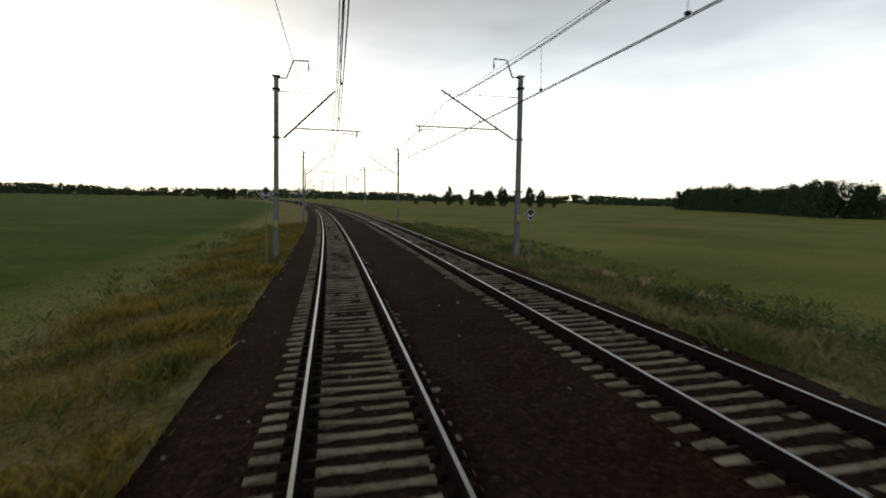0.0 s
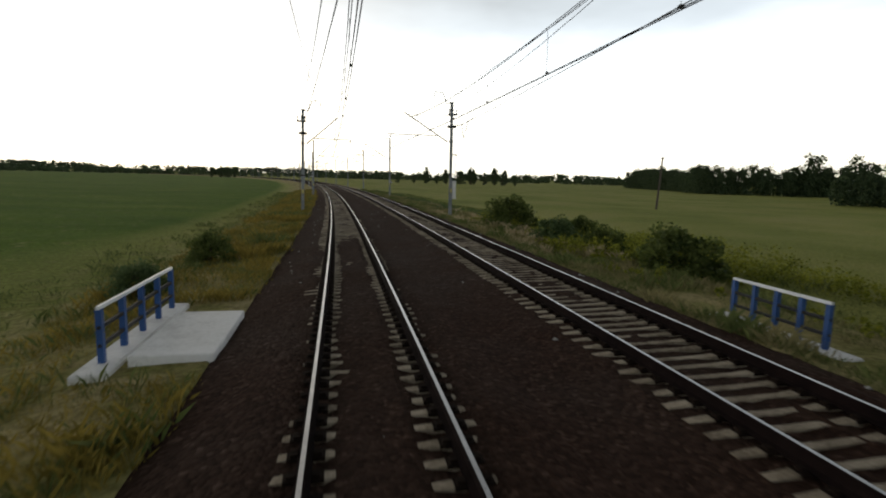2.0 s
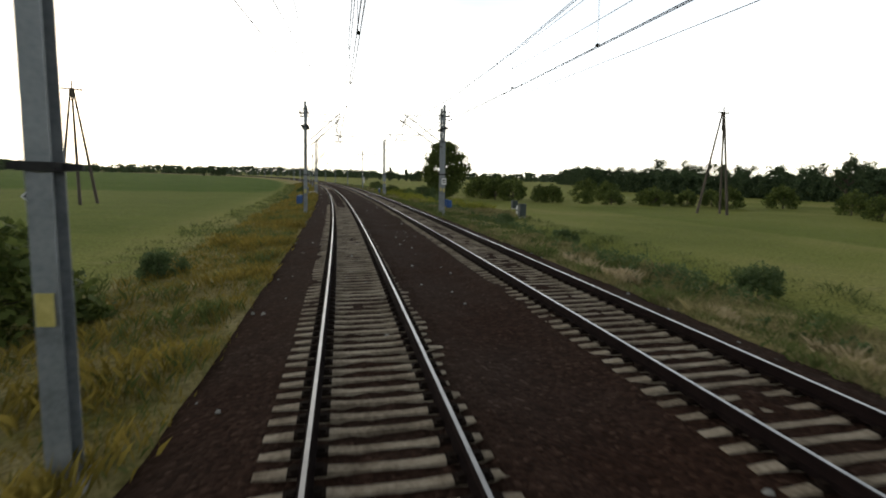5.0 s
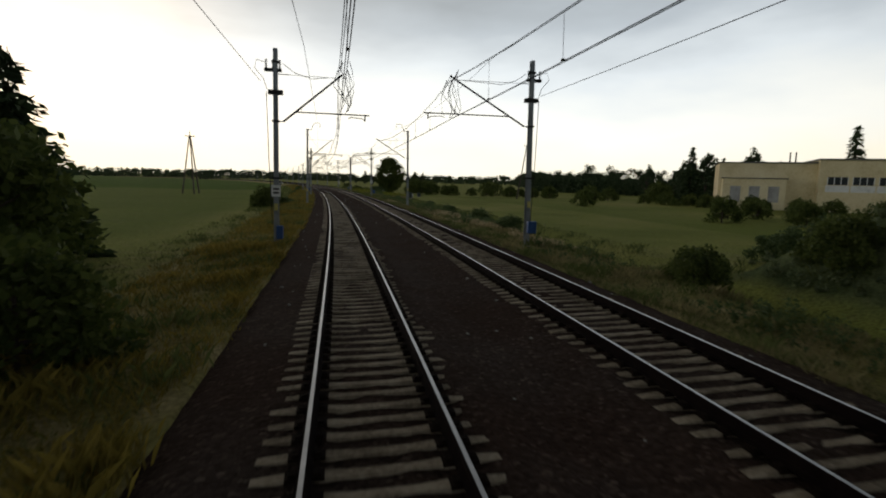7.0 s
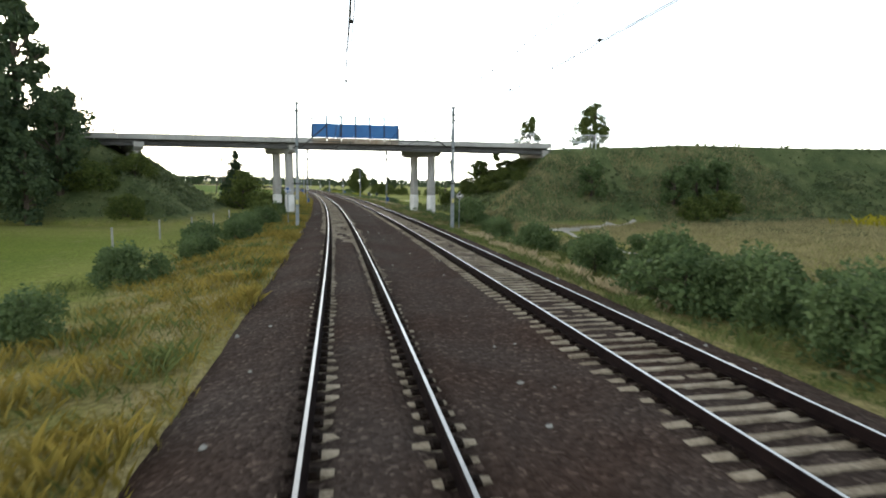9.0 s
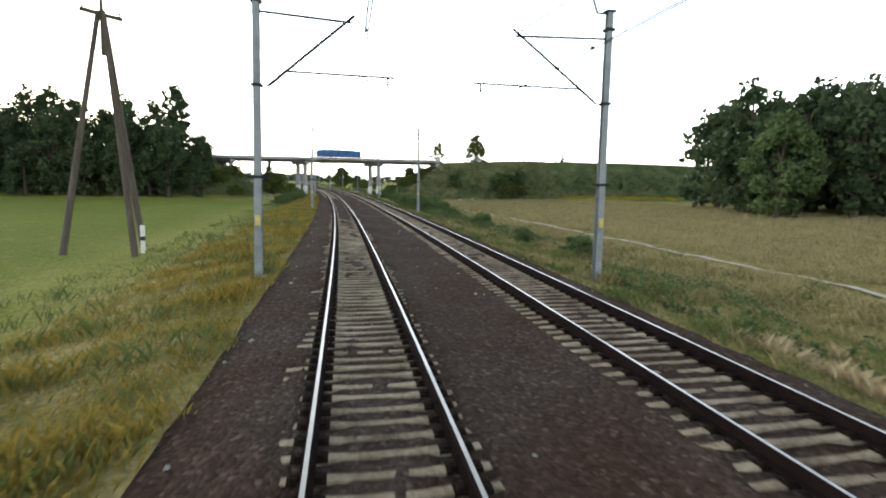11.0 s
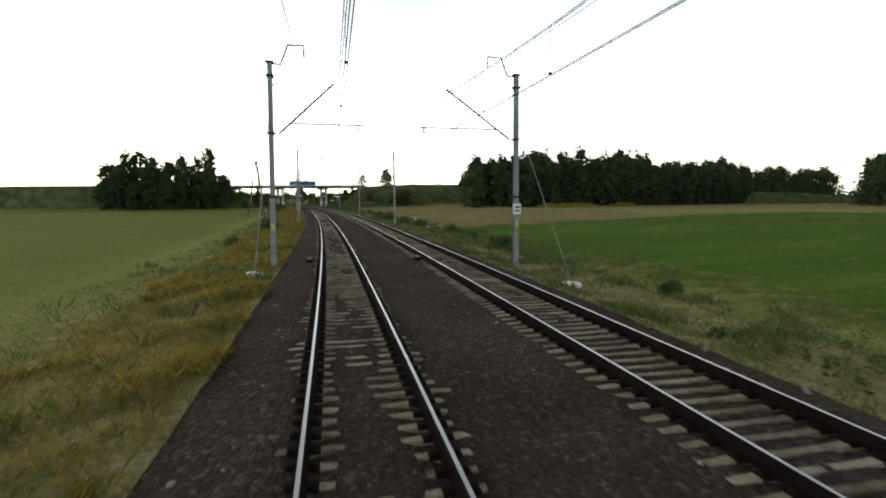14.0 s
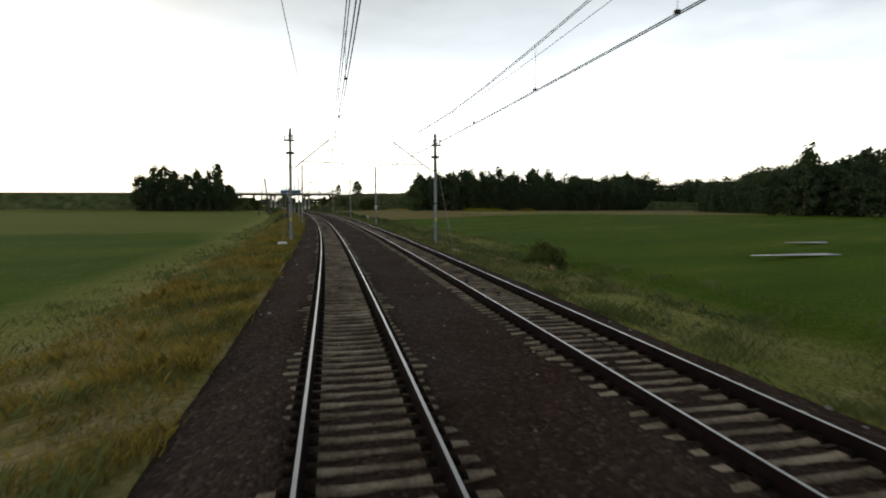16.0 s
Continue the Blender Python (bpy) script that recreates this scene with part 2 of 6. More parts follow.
    l.new(noise(3.0, 6.0), bp.inputs["Height"])
    l.new(bp.outputs[0], b.inputs["Normal"])
    return m


def leaf_material(name, dark, light, back=0.35):
    """Leaves: colour varied leaf by leaf, some light let through."""
    m = bpy.data.materials.new(name)
    m.use_nodes = True
    n, l = m.node_tree.nodes, m.node_tree.links
    b = n["Principled BSDF"]
    b.inputs["Roughness"].default_value, b.inputs["Specular IOR Level"].default_value = 0.7, 0.2
    geo = n.new("ShaderNodeNewGeometry")
    big = n.new("ShaderNodeTexNoise")
    big.inputs["Scale"].default_value = 0.9
    l.new(geo.outputs["Position"], big.inputs["Vector"])
    add = n.new("ShaderNodeMath")
    add.operation = "MULTIPLY_ADD"
    add.inputs[1].default_value = 0.55
    l.new(geo.outputs["Random Per Island"], add.inputs[0])
    l.new(big.outputs["Fac"], add.inputs[2])
    r = n.new("ShaderNodeValToRGB")
    r.color_ramp.elements[0].position, r.color_ramp.elements[0].color = 0.4, (*dark, 1)
    r.color_ramp.elements[1].position, r.color_ramp.elements[1].color = 1.05, (*light, 1)
    l.new(add.outputs[0], r.inputs[0])
    l.new(r.outputs[0], b.inputs["Base Color"])
    tr = n.new("ShaderNodeBsdfTranslucent")
    l.new(r.outputs[0], tr.inputs[0])
    mx = n.new("ShaderNodeMixShader")
    mx.inputs[0].default_value = back
    l.new(b.outputs[0], mx.inputs[1])
    l.new(tr.outputs[0], mx.inputs[2])
    l.new(mx.outputs[0], n["Material Output"].inputs[0])
    return m


def glass_material(name, tint):
    m = bpy.data.materials.new(name)
    m.use_nodes = True
    n, l = m.node_tree.nodes, m.node_tree.links
    n.remove(n["Principled BSDF"])
    t, g, mx, fr = n.new("ShaderNodeBsdfTransparent"), n.new("ShaderNodeBsdfGlossy"), n.new("ShaderNodeMixShader"), n.new("ShaderNodeFresnel")
    t.inputs[0].default_value = (*tint, 1)
    g.inputs["Roughness"].default_value = 0.05
    l.new(fr.outputs[0], mx.inputs[0])
    l.new(t.outputs[0], mx.inputs[1])
    l.new(g.outputs[0], mx.inputs[2])
    l.new(mx.outputs[0], n["Material Output"].inputs[0])
    return m


BALLAST = ballast_material()
GROUND = ground_material()
SLEEPER = material("weathered_sleeper_concrete", ((0.100, 0.077, 0.053), (0.240, 0.195, 0.138), (0.42, 0.355, 0.265)), 1.3, 0.85, bump=0.3, bump_scale=60, coord="World", per_object=0.12, spec=0.1)
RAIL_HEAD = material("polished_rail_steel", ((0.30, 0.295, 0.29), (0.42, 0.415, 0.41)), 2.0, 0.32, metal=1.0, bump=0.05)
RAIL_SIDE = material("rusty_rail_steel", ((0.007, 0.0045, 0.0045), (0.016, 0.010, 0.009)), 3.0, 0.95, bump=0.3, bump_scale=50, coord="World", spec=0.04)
CLIP = material("rusty_fastening_steel", ((0.010, 0.007, 0.006), (0.026, 0.017, 0.012)), 12.0, 0.9, spec=0.05)
GALVANISED = material("galvanised_mast_steel", ((0.15, 0.168, 0.18), (0.235, 0.255, 0.27), (0.30, 0.32, 0.335)), 1.2, 0.55, metal=0.35, bump=0.1)
DARK_STEEL = material("weathered_dark_steel", ((0.020, 0.020, 0.021), (0.045, 0.044, 0.042)), 4.0, 0.75, spec=0.15)
YELLOW_PLATE = material("faded_yellow_plate", ((0.42, 0.36, 0.10), (0.60, 0.52, 0.18)), 9.0, 0.6, bump=0.05)
BOX_GREY = material("weathered_grey_box_paint", ((0.030, 0.040, 0.040), (0.052, 0.066, 0.064), (0.085, 0.098, 0.095)), 2.2, 0.7, bump=0.1)
POST_GREY = material("weathered_post_concrete", ((0.22, 0.215, 0.19), (0.34, 0.33, 0.30)), 3.0, 0.9, bump=0.2)
WIRE = material("drawn_copper_wire_tarnished", ((0.018, 0.018, 0.018), (0.04, 0.038, 0.035)), 8.0, 0.7, bump=0, spec=0.15)
PORCELAIN = material("brown_porcelain", ((0.05, 0.025, 0.018), (0.09, 0.05, 0.035)), 9.0, 0.25, bump=0)
CONCRETE = material("bridge_concrete", ((0.26, 0.25, 0.235), (0.38, 0.37, 0.35), (0.48, 0.465, 0.44)), 0.35, 0.85, bump=0.2, bump_scale=25, fine=5, coord="World")
DARK_CONCRETE = material("dark_girder_concrete", ((0.050, 0.049, 0.047), (0.085, 0.083, 0.079), (0.12, 0.117, 0.111)), 0.4, 0.85, bump=0.2, bump_scale=25, fine=5, coord="World")
WHITEWASH = material("whitewashed_concrete", ((0.58, 0.57, 0.54), (0.76, 0.75, 0.72), (0.84, 0.83, 0.81)), 0.9, 0.85, bump=0.2, bump_scale=25, coord="World")
BLUE = material("blue_painted_panel", ((0.014, 0.105, 0.30), (0.022, 0.140, 0.38)), 0.8, 0.45, bump=0.03)
BLUE_BOX = material("blue_painted_steel", ((0.015, 0.06, 0.19), (0.025, 0.085, 0.26)), 2.0, 0.5, bump=0.05)
SCREEN_GLASS = glass_material("clear_acrylic", (0.80, 0.86, 0.90))
RAILING = material("pale_galvanised_railing", ((0.66, 0.68, 0.69), (0.80, 0.81, 0.82)), 2.0, 0.5, metal=0.0, bump=0.05)
WHITE_PAINT = material("white_paint", ((0.66, 0.66, 0.64), (0.80, 0.80, 0.78)), 3.0, 0.5, bump=0.05)
BLACK_PAINT = material("black_paint", ((0.015, 0.015, 0.016), (0.03, 0.03, 0.03)), 3.0, 0.5, bump=0.05)
ASPHALT = material("asphalt", ((0.04, 0.04, 0.042), (0.06, 0.06, 0.06)), 0.6, 0.9, bump=0.2, bump_scale=40)
BARK = material("tree_bark", ((0.05, 0.038, 0.028), (0.10, 0.078, 0.058)), 5.0, 0.9, bump=0.6)
LEAF = leaf_material("broadleaf_foliage", (0.044, 0.068, 0.016), (0.135, 0.165, 0.042))
LEAF_FOREST = leaf_material("forest_foliage", (0.030, 0.052, 0.026), (0.080, 0.112, 0.050), 0.3)
LEAF_BUSH = leaf_material("shrub_foliage", (0.052, 0.086, 0.032), (0.130, 0.178, 0.068))
LEAF_WEED = leaf_material("yellow_green_weed_foliage", (0.078, 0.105, 0.012), (0.330, 0.335, 0.045), 0.42)
LEAF_PINE = leaf_material("spruce_needles", (0.020, 0.038, 0.016), (0.050, 0.075, 0.030), 0.15)
BLADE_DRY = leaf_material("dry_grass_blades", (0.150, 0.140, 0.058), (0.310, 0.265, 0.122))
BLADE_OCHRE = leaf_material("ochre_weed_stems", (0.130, 0.106, 0.019), (0.315, 0.240, 0.052))
BLADE_GREEN = leaf_material("green_grass_blades", (0.068, 0.094, 0.024), (0.155, 0.178, 0.058))
FLOWER = leaf_material("yellow_flower_heads", (0.20, 0.18, 0.010), (0.42, 0.36, 0.03))
LEAF_SCRUB = leaf_material("scrub_foliage", (0.060, 0.088, 0.040), (0.185, 0.220, 0.105), 0.35)
BLADE_MEADOW = leaf_material("meadow_grass_blades", (0.190, 0.172, 0.082), (0.37, 0.315, 0.160))
STRAW = leaf_material("straw_grass_blades", (0.34, 0.27, 0.15), (0.55, 0.45, 0.28))
PLASTER = material("yellow_house_plaster", ((0.60, 0.49, 0.27), (0.72, 0.61, 0.37), (0.78, 0.68, 0.45)), 0.25, 0.9, bump=0.1, coord="World")
WINDOW = material("dark_window_glass", ((0.02, 0.025, 0.03), (0.04, 0.045, 0.05)), 0.7, 0.12, bump=0)
ROOF = material("grey_roofing", ((0.10, 0.10, 0.10), (0.16, 0.155, 0.15)), 0.6, 0.9)
TIMBER = material("tarred_pole_timber", ((0.06, 0.048, 0.038), (0.12, 0.098, 0.078)), 4.0, 0.9, stretch=(1, 1, 0.1))
PATH_SAND = material("pale_sandy_track", ((0.36, 0.33, 0.265), (0.52, 0.48, 0.40)), 0.7, 0.95, bump=0.3, coord="World")
WATER = material("standing_water", ((0.03, 0.032, 0.03), (0.05, 0.052, 0.05)), 0.5, 0.32, bump=0.5, bump_scale=6, spec=1.0)

# ---- building blocks ----
def mesh_object(name, bm, mats, parent=None, label=""):
    me = bpy.data.meshes.new(name)
    bm.to_mesh(me)
    bm.free()
    for mat in mats if isinstance(mats, (list, tuple)) else (mats,):
        me.materials.append(mat)
    ob = new(name, me)
    if parent is not None:
        ob.parent = parent
    if label:
        ob["label"] = label
    return ob


def part(name, bm, mat, parent, label=""):
    return mesh_object(name, bm, mat, parent, label)


def thing(name, m, label, category, group="", kind=""):
    ob = new(name)
    ob.matrix_basis = m
    ob.empty_display_size = 0.3
    return tagged(ob, label, category, group, kind)


def box(bm, lo, hi, bevel=0.0, turn=None, slot=0):
    lo, hi = Vector(lo), Vector(hi)
    geom = bmesh.ops.create_cube(bm, size=1.0, matrix=Matrix.Translation((lo + hi) / 2) @ Matrix.Diagonal((*(hi - lo), 1)))
    vs = geom["verts"]
    if bevel:
        es = {e for v in vs for e in v.link_edges}
        out = bmesh.ops.bevel(bm, geom=list(es), offset=bevel, segments=1, affect="EDGES")
        vs = [v for v in out["verts"]]
    if turn is not None:
        bmesh.ops.transform(bm, matrix=turn, verts=list({v for v in vs}))
    if slot:
        for f in {f for v in vs for f in v.link_faces}:
            f.material_index = slot
    return vs


def tube(bm, a, b, ra, rb=None, sides=8, caps=True):
    a, b = Vector(a), Vector(b)
    rb = ra if rb is None else rb
    d = (b - a)
    q = d.to_track_quat("Z", "Y").to_matrix()
    rings = []
    for p, r in ((a, ra), (b, rb)):
        rings.append([bm.verts.new(p + q @ Vector((r * math.cos(i * math.tau / sides), r * math.sin(i * math.tau / sides), 0))) for i in range(sides)])
    for i in range(sides):
        j = (i + 1) % sides
        bm.faces.new((rings[0][i], rings[0][j], rings[1][j], rings[1][i]))
    if caps:
        bm.faces.new(rings[0][::-1])
        bm.faces.new(rings[1])


def pipe(bm, points, r, sides=6):
    """A bent round bar through the points."""
    points = [Vector(p) for p in points]
    rings = []
    for i, p in enumerate(points):
        d = (points[min(i + 1, len(points) - 1)] - points[max(i - 1, 0)]).normalized()
        q = d.to_track_quat("Z", "Y").to_matrix()
        rings.append([bm.verts.new(p + q @ Vector((r * math.cos(k * math.tau / sides), r * math.sin(k * math.tau / sides), 0))) for k in range(sides)])
    for s, t in zip(rings, rings[1:]):
        for k in range(sides):
            j = (k + 1) % sides
            bm.faces.new((s[k], s[j], t[j], t[k]))
    bm.faces.new(rings[0][::-1])
    bm.faces.new(rings[-1])


def raw_mesh(name, verts, faces, mat, parent=None):
    me = bpy.data.meshes.new(name)
    me.from_pydata(verts, [], faces)
    for m in mat if isinstance(mat, (list, tuple)) else (mat,):
        me.materials.append(m)
    ob = new(name, me)
    if parent is not None:
        ob.parent = parent
    return ob


def soup(name, corners, mat, parent=None):
    """Loose triangles or quads from an array (count, corners, 3)."""
    n, c = corners.shape[:2]
    me = bpy.data.meshes.new(name)
    me.vertices.add(n * c)
    me.vertices.foreach_set("co", np.ascontiguousarray(corners, dtype=np.float32).ravel())
    me.loops.add(n * c)
    me.loops.foreach_set("vertex_index", np.arange(n * c, dtype=np.int32))
    me.polygons.add(n)
    me.polygons.foreach_set("loop_start", np.arange(0, n * c, c, dtype=np.int32))
    me.update(calc_edges=True)
    me.materials.append(mat)
    ob = new(name, me)
    if parent is not None:
        ob.parent = parent
    return ob


def swept(name, us, profile, mats, slots=None, closed=False):
    """A profile of (side, z) pairs drawn along the banked line."""
    profile = np.array(profile, float)
    k = len(profile)
    uu, ss = np.repeat(us, k), np.tile(profile[:, 0], len(us))
    pts = on_line_many(uu, ss, np.tile(profile[:, 1], len(us)) + cant(uu) * ss)
    faces, idx = [], []
    spans = k if closed else k - 1
    for i in range(len(us) - 1):
        for j in range(spans):
            a, b = i * k + j, i * k + (j + 1) % k
            faces.append((a, b, b + k, a + k))
            idx.append(slots[j] if slots else 0)
    if closed:
        faces += [tuple(range(k)), tuple(range((len(us) - 1) * k, len(us) * k))[::-1]]
        idx += [0, 0]
    ob = raw_mesh(name, pts.tolist(), faces, mats)
    ob.data.polygons.foreach_set("material_index", np.array(idx, np.int32))
    ob.data.update()
    return ob

# ---- the ground: one sheet to the horizon, with the road's embankment ----
FIELD = -0.95
BRIDGE_U = -190.6
ROAD_SKEW = -0.052      # the road crosses a little askew


def smooth(a, b, x):
    t = np.clip((x - a) / (b - a), 0, 1)
    return t * t * (3 - 2 * t)


def ground_height(u, side):
    u, side = np.asarray(u, float), np.asarray(side, float)
    left = side < 2.3
    out = np.where(left, -2.45 - side, side - (GAP + 1.85))
    edge = 0.03 * np.sin(u * 0.9) + 0.03 * np.sin(u * 2.3 + 1.0)
    z = np.where(left, -0.31 - (-FIELD - 0.31) * smooth(0.5, 6.5, out), -0.30 - 0.36 * smooth(0.2, 1.6, out) - (-FIELD - 0.66) * smooth(2.2, 7.5, out)) + edge
    z = z - 0.7 * smooth(0.0, 0.6, -out)
    z = z + cant(u) * np.clip(side, -4.0, 9.0) * smooth(13, 3, out)
    z = z - 0.35 * smooth(4, 5.5, out) * smooth(9, 6.5, out) * (side > 0)
    z = z + 0.10 * np.sin(u * 0.11 + side * 0.4) * np.sin(side * 0.23 + 1 + u * 0.02) * smooth(2, 9, out)
    z = z + 14 * smooth(700, 2600, np.abs(side))
    z = z + 1.35 * smooth(-175, -235, u) * smooth(15, 60, side)
    # embankments that carry the road up to the bridge
    away = np.abs(u - BRIDGE_U - ROAD_SKEW * side)
    crest = np.where(side > 0, np.interp(side, (20, 27, 40, 70, 130, 260, 420), (6.9, 7.1, 7.8, 8.1, 7.8, 4.0, 0)), np.interp(-side, (14, 60, 120, 260, 420), (6.9, 6.8, 6.0, 3.0, 0)))
    ramp = np.minimum(crest - np.maximum(away - 5.0, 0) / 1.3, np.where(side > 0, (side - 14.2) / 1.42, (-side - 13.0) / 1.45))
    rough = 0.25 * np.sin(side * 0.7 + u) * np.sin(u * 0.9)
    ramp = ramp + np.where(ramp < 5, rough, 0) * smooth(0, 1.5, ramp)
    return np.maximum(z, np.where(ramp > 0, FIELD + ramp * (crest - FIELD) / np.maximum(crest, 0.1), -9))


def ground_sheet():
    us = np.concatenate([np.linspace(-880, -470, 40)[:-1], np.arange(-470, 60, 1.25), np.geomspace(60, 2300, 90) + 0])
    sides = np.concatenate([-np.geomspace(60, 850, 34)[::-1], -np.arange(8, 58, 2.0)[::-1], (-7, -6, -5, -4.2, -3.5, -2.95, -2.45, -2.1, -1.7, 2.3, 5.8, 6.15, 6.48, 6.8, 7.2, 7.7, 8.2, 8.8, 9.5, 10.3, 11.2, 12.2, 13.4, 14.8, 16.4), np.arange(18, 60, 2.0), np.geomspace(60, 1400, 40)])
    uu, ss = np.meshgrid(us, sides, indexing="ij")
    co = on_line_many(uu, ss, ground_height(uu, ss))
    n, k = uu.shape
    dry, crop = vegetation(uu, ss)
    away = np.abs(uu - BRIDGE_U - ROAD_SKEW * ss)
    scrub = (smooth(-0.2, 0.7, co[..., 2] - FIELD) * smooth(60, 20, away) * (np.abs(ss - 2) > 11)).ravel().tolist()
    verts = co.reshape(-1, 3).tolist()
    dry, crop = dry.ravel().tolist(), crop.ravel().tolist()
    faces = [(i * k + j, i * k + j + 1, (i + 1) * k + j + 1, (i + 1) * k + j) for i in range(n - 1) for j in range(k - 1)]
    # a skirt from the sheet's rim out to the horizon
    rim = list(range(k)) + [i * k + k - 1 for i in range(1, n)] + [(n - 1) * k + j for j in range(k - 2, -1, -1)] + [i * k for i in range(n - 2, 0, -1)]
    mid = co.reshape(-1, 3)[rim].mean(0)
    first = len(verts)
    for r in rim:
        d = np.array(verts[r]) - mid
        d[2] = 0
        verts.append((mid + d / np.linalg.norm(d) * 4300 + (0, 0, 18 - mid[2])).tolist())
        dry.append(0.3)
        crop.append(0.3)
        scrub.append(0.0)
    m = len(rim)
    for i in range(m):
        j = (i + 1) % m
        faces.append((rim[j], rim[i], first + i, first + j))
    ob = raw_mesh("ground", verts, faces, GROUND)
    for name, values in (("dry", dry), ("crop", crop), ("scrub", scrub)):
        a = ob.data.attributes.new(name, "FLOAT", "POINT")
        a.data.foreach_set("value", np.array(values, np.float32))
    bm = bmesh.new()
    bm.from_mesh(ob.data)
    bmesh.ops.recalc_face_normals(bm, faces=bm.faces)
    bm.to_mesh(ob.data)
    bm.free()
    ob.data.polygons.foreach_set("use_smooth", np.ones(len(ob.data.polygons), bool))
    return tagged(ob, "flat green meadows and fields with dry grass verges", "ground", kind="structure")


def vegetation(u, side):
    """How dry, and how evenly green as a crop, the ground is."""
    out = np.where(side < 2.3, -2.5 - side, side - (GAP + 1.9))
    wave = np.sin(u * 0.031) + 0.6 * np.sin(u * 0.083 + 1.3)
    dry = 0.55 * smooth(7.0, 3.0, out) + 0.16 + 0.14 * smooth(0.2, 1.2, wave) * smooth(8.0, 4.0, out)
    dry = dry * (1 - 0.5 * smooth(-398, -412, u) * smooth(2.3, 2.4, side))
    # pale meadow beside the road's embankment
    meadow = smooth(-333, -318, u) * (0.35 * smooth(-175, -200, u) + 0.65 * smooth(-228, -262, u)) * smooth(9, 13, side)
    dry = np.maximum(dry, 0.72 * meadow)
    far_meadow = smooth(-345, -322, u) * smooth(-235, -262, u) * smooth(60, 95, side)
    dry = np.maximum(dry, 0.8 * far_meadow)
    bank = smooth(30, 16, np.abs(u - BRIDGE_U - ROAD_SKEW * side)) * smooth(8, 14, np.abs(side - 3))
    dry = np.maximum(dry, 0.36 * bank)
    wide = smooth(-352, -366, u) * smooth(-416, -396, u)          # the verge broadens here
    dry = np.maximum(dry, 0.42 * wide * smooth(18.5, 15.5, side) * smooth(7, 9, side))
    crop = smooth(-318, -333, u) * smooth(10.5, 14.5, side - 3.2 * wide + 1.2 * wave) + 0.2 * smooth(-40, 0, u) * smooth(14, 22, side) + smooth(0, 7, -side - 7) * (0.5 + 0.5 * smooth(-45, -15, u) + 0.5 * smooth(-370, -400, u))
    crop = np.where((side > 30) & (u < -70), np.maximum(crop, 0.25 + 0.25 * np.sin(side * 0.055 + 0.5)), crop)
    crop = crop * (1 - smooth(-333, -318, u) * smooth(-175, -200, u) * smooth(9, 13, side)) * (1 - far_meadow) * (1 - bank)
    return np.clip(dry, 0, 1), np.clip(crop, 0, 1)


ground_sheet()

TRACK_US = np.concatenate([np.arange(-520, 160, 4.0), np.geomspace(160, 1500, 50)])

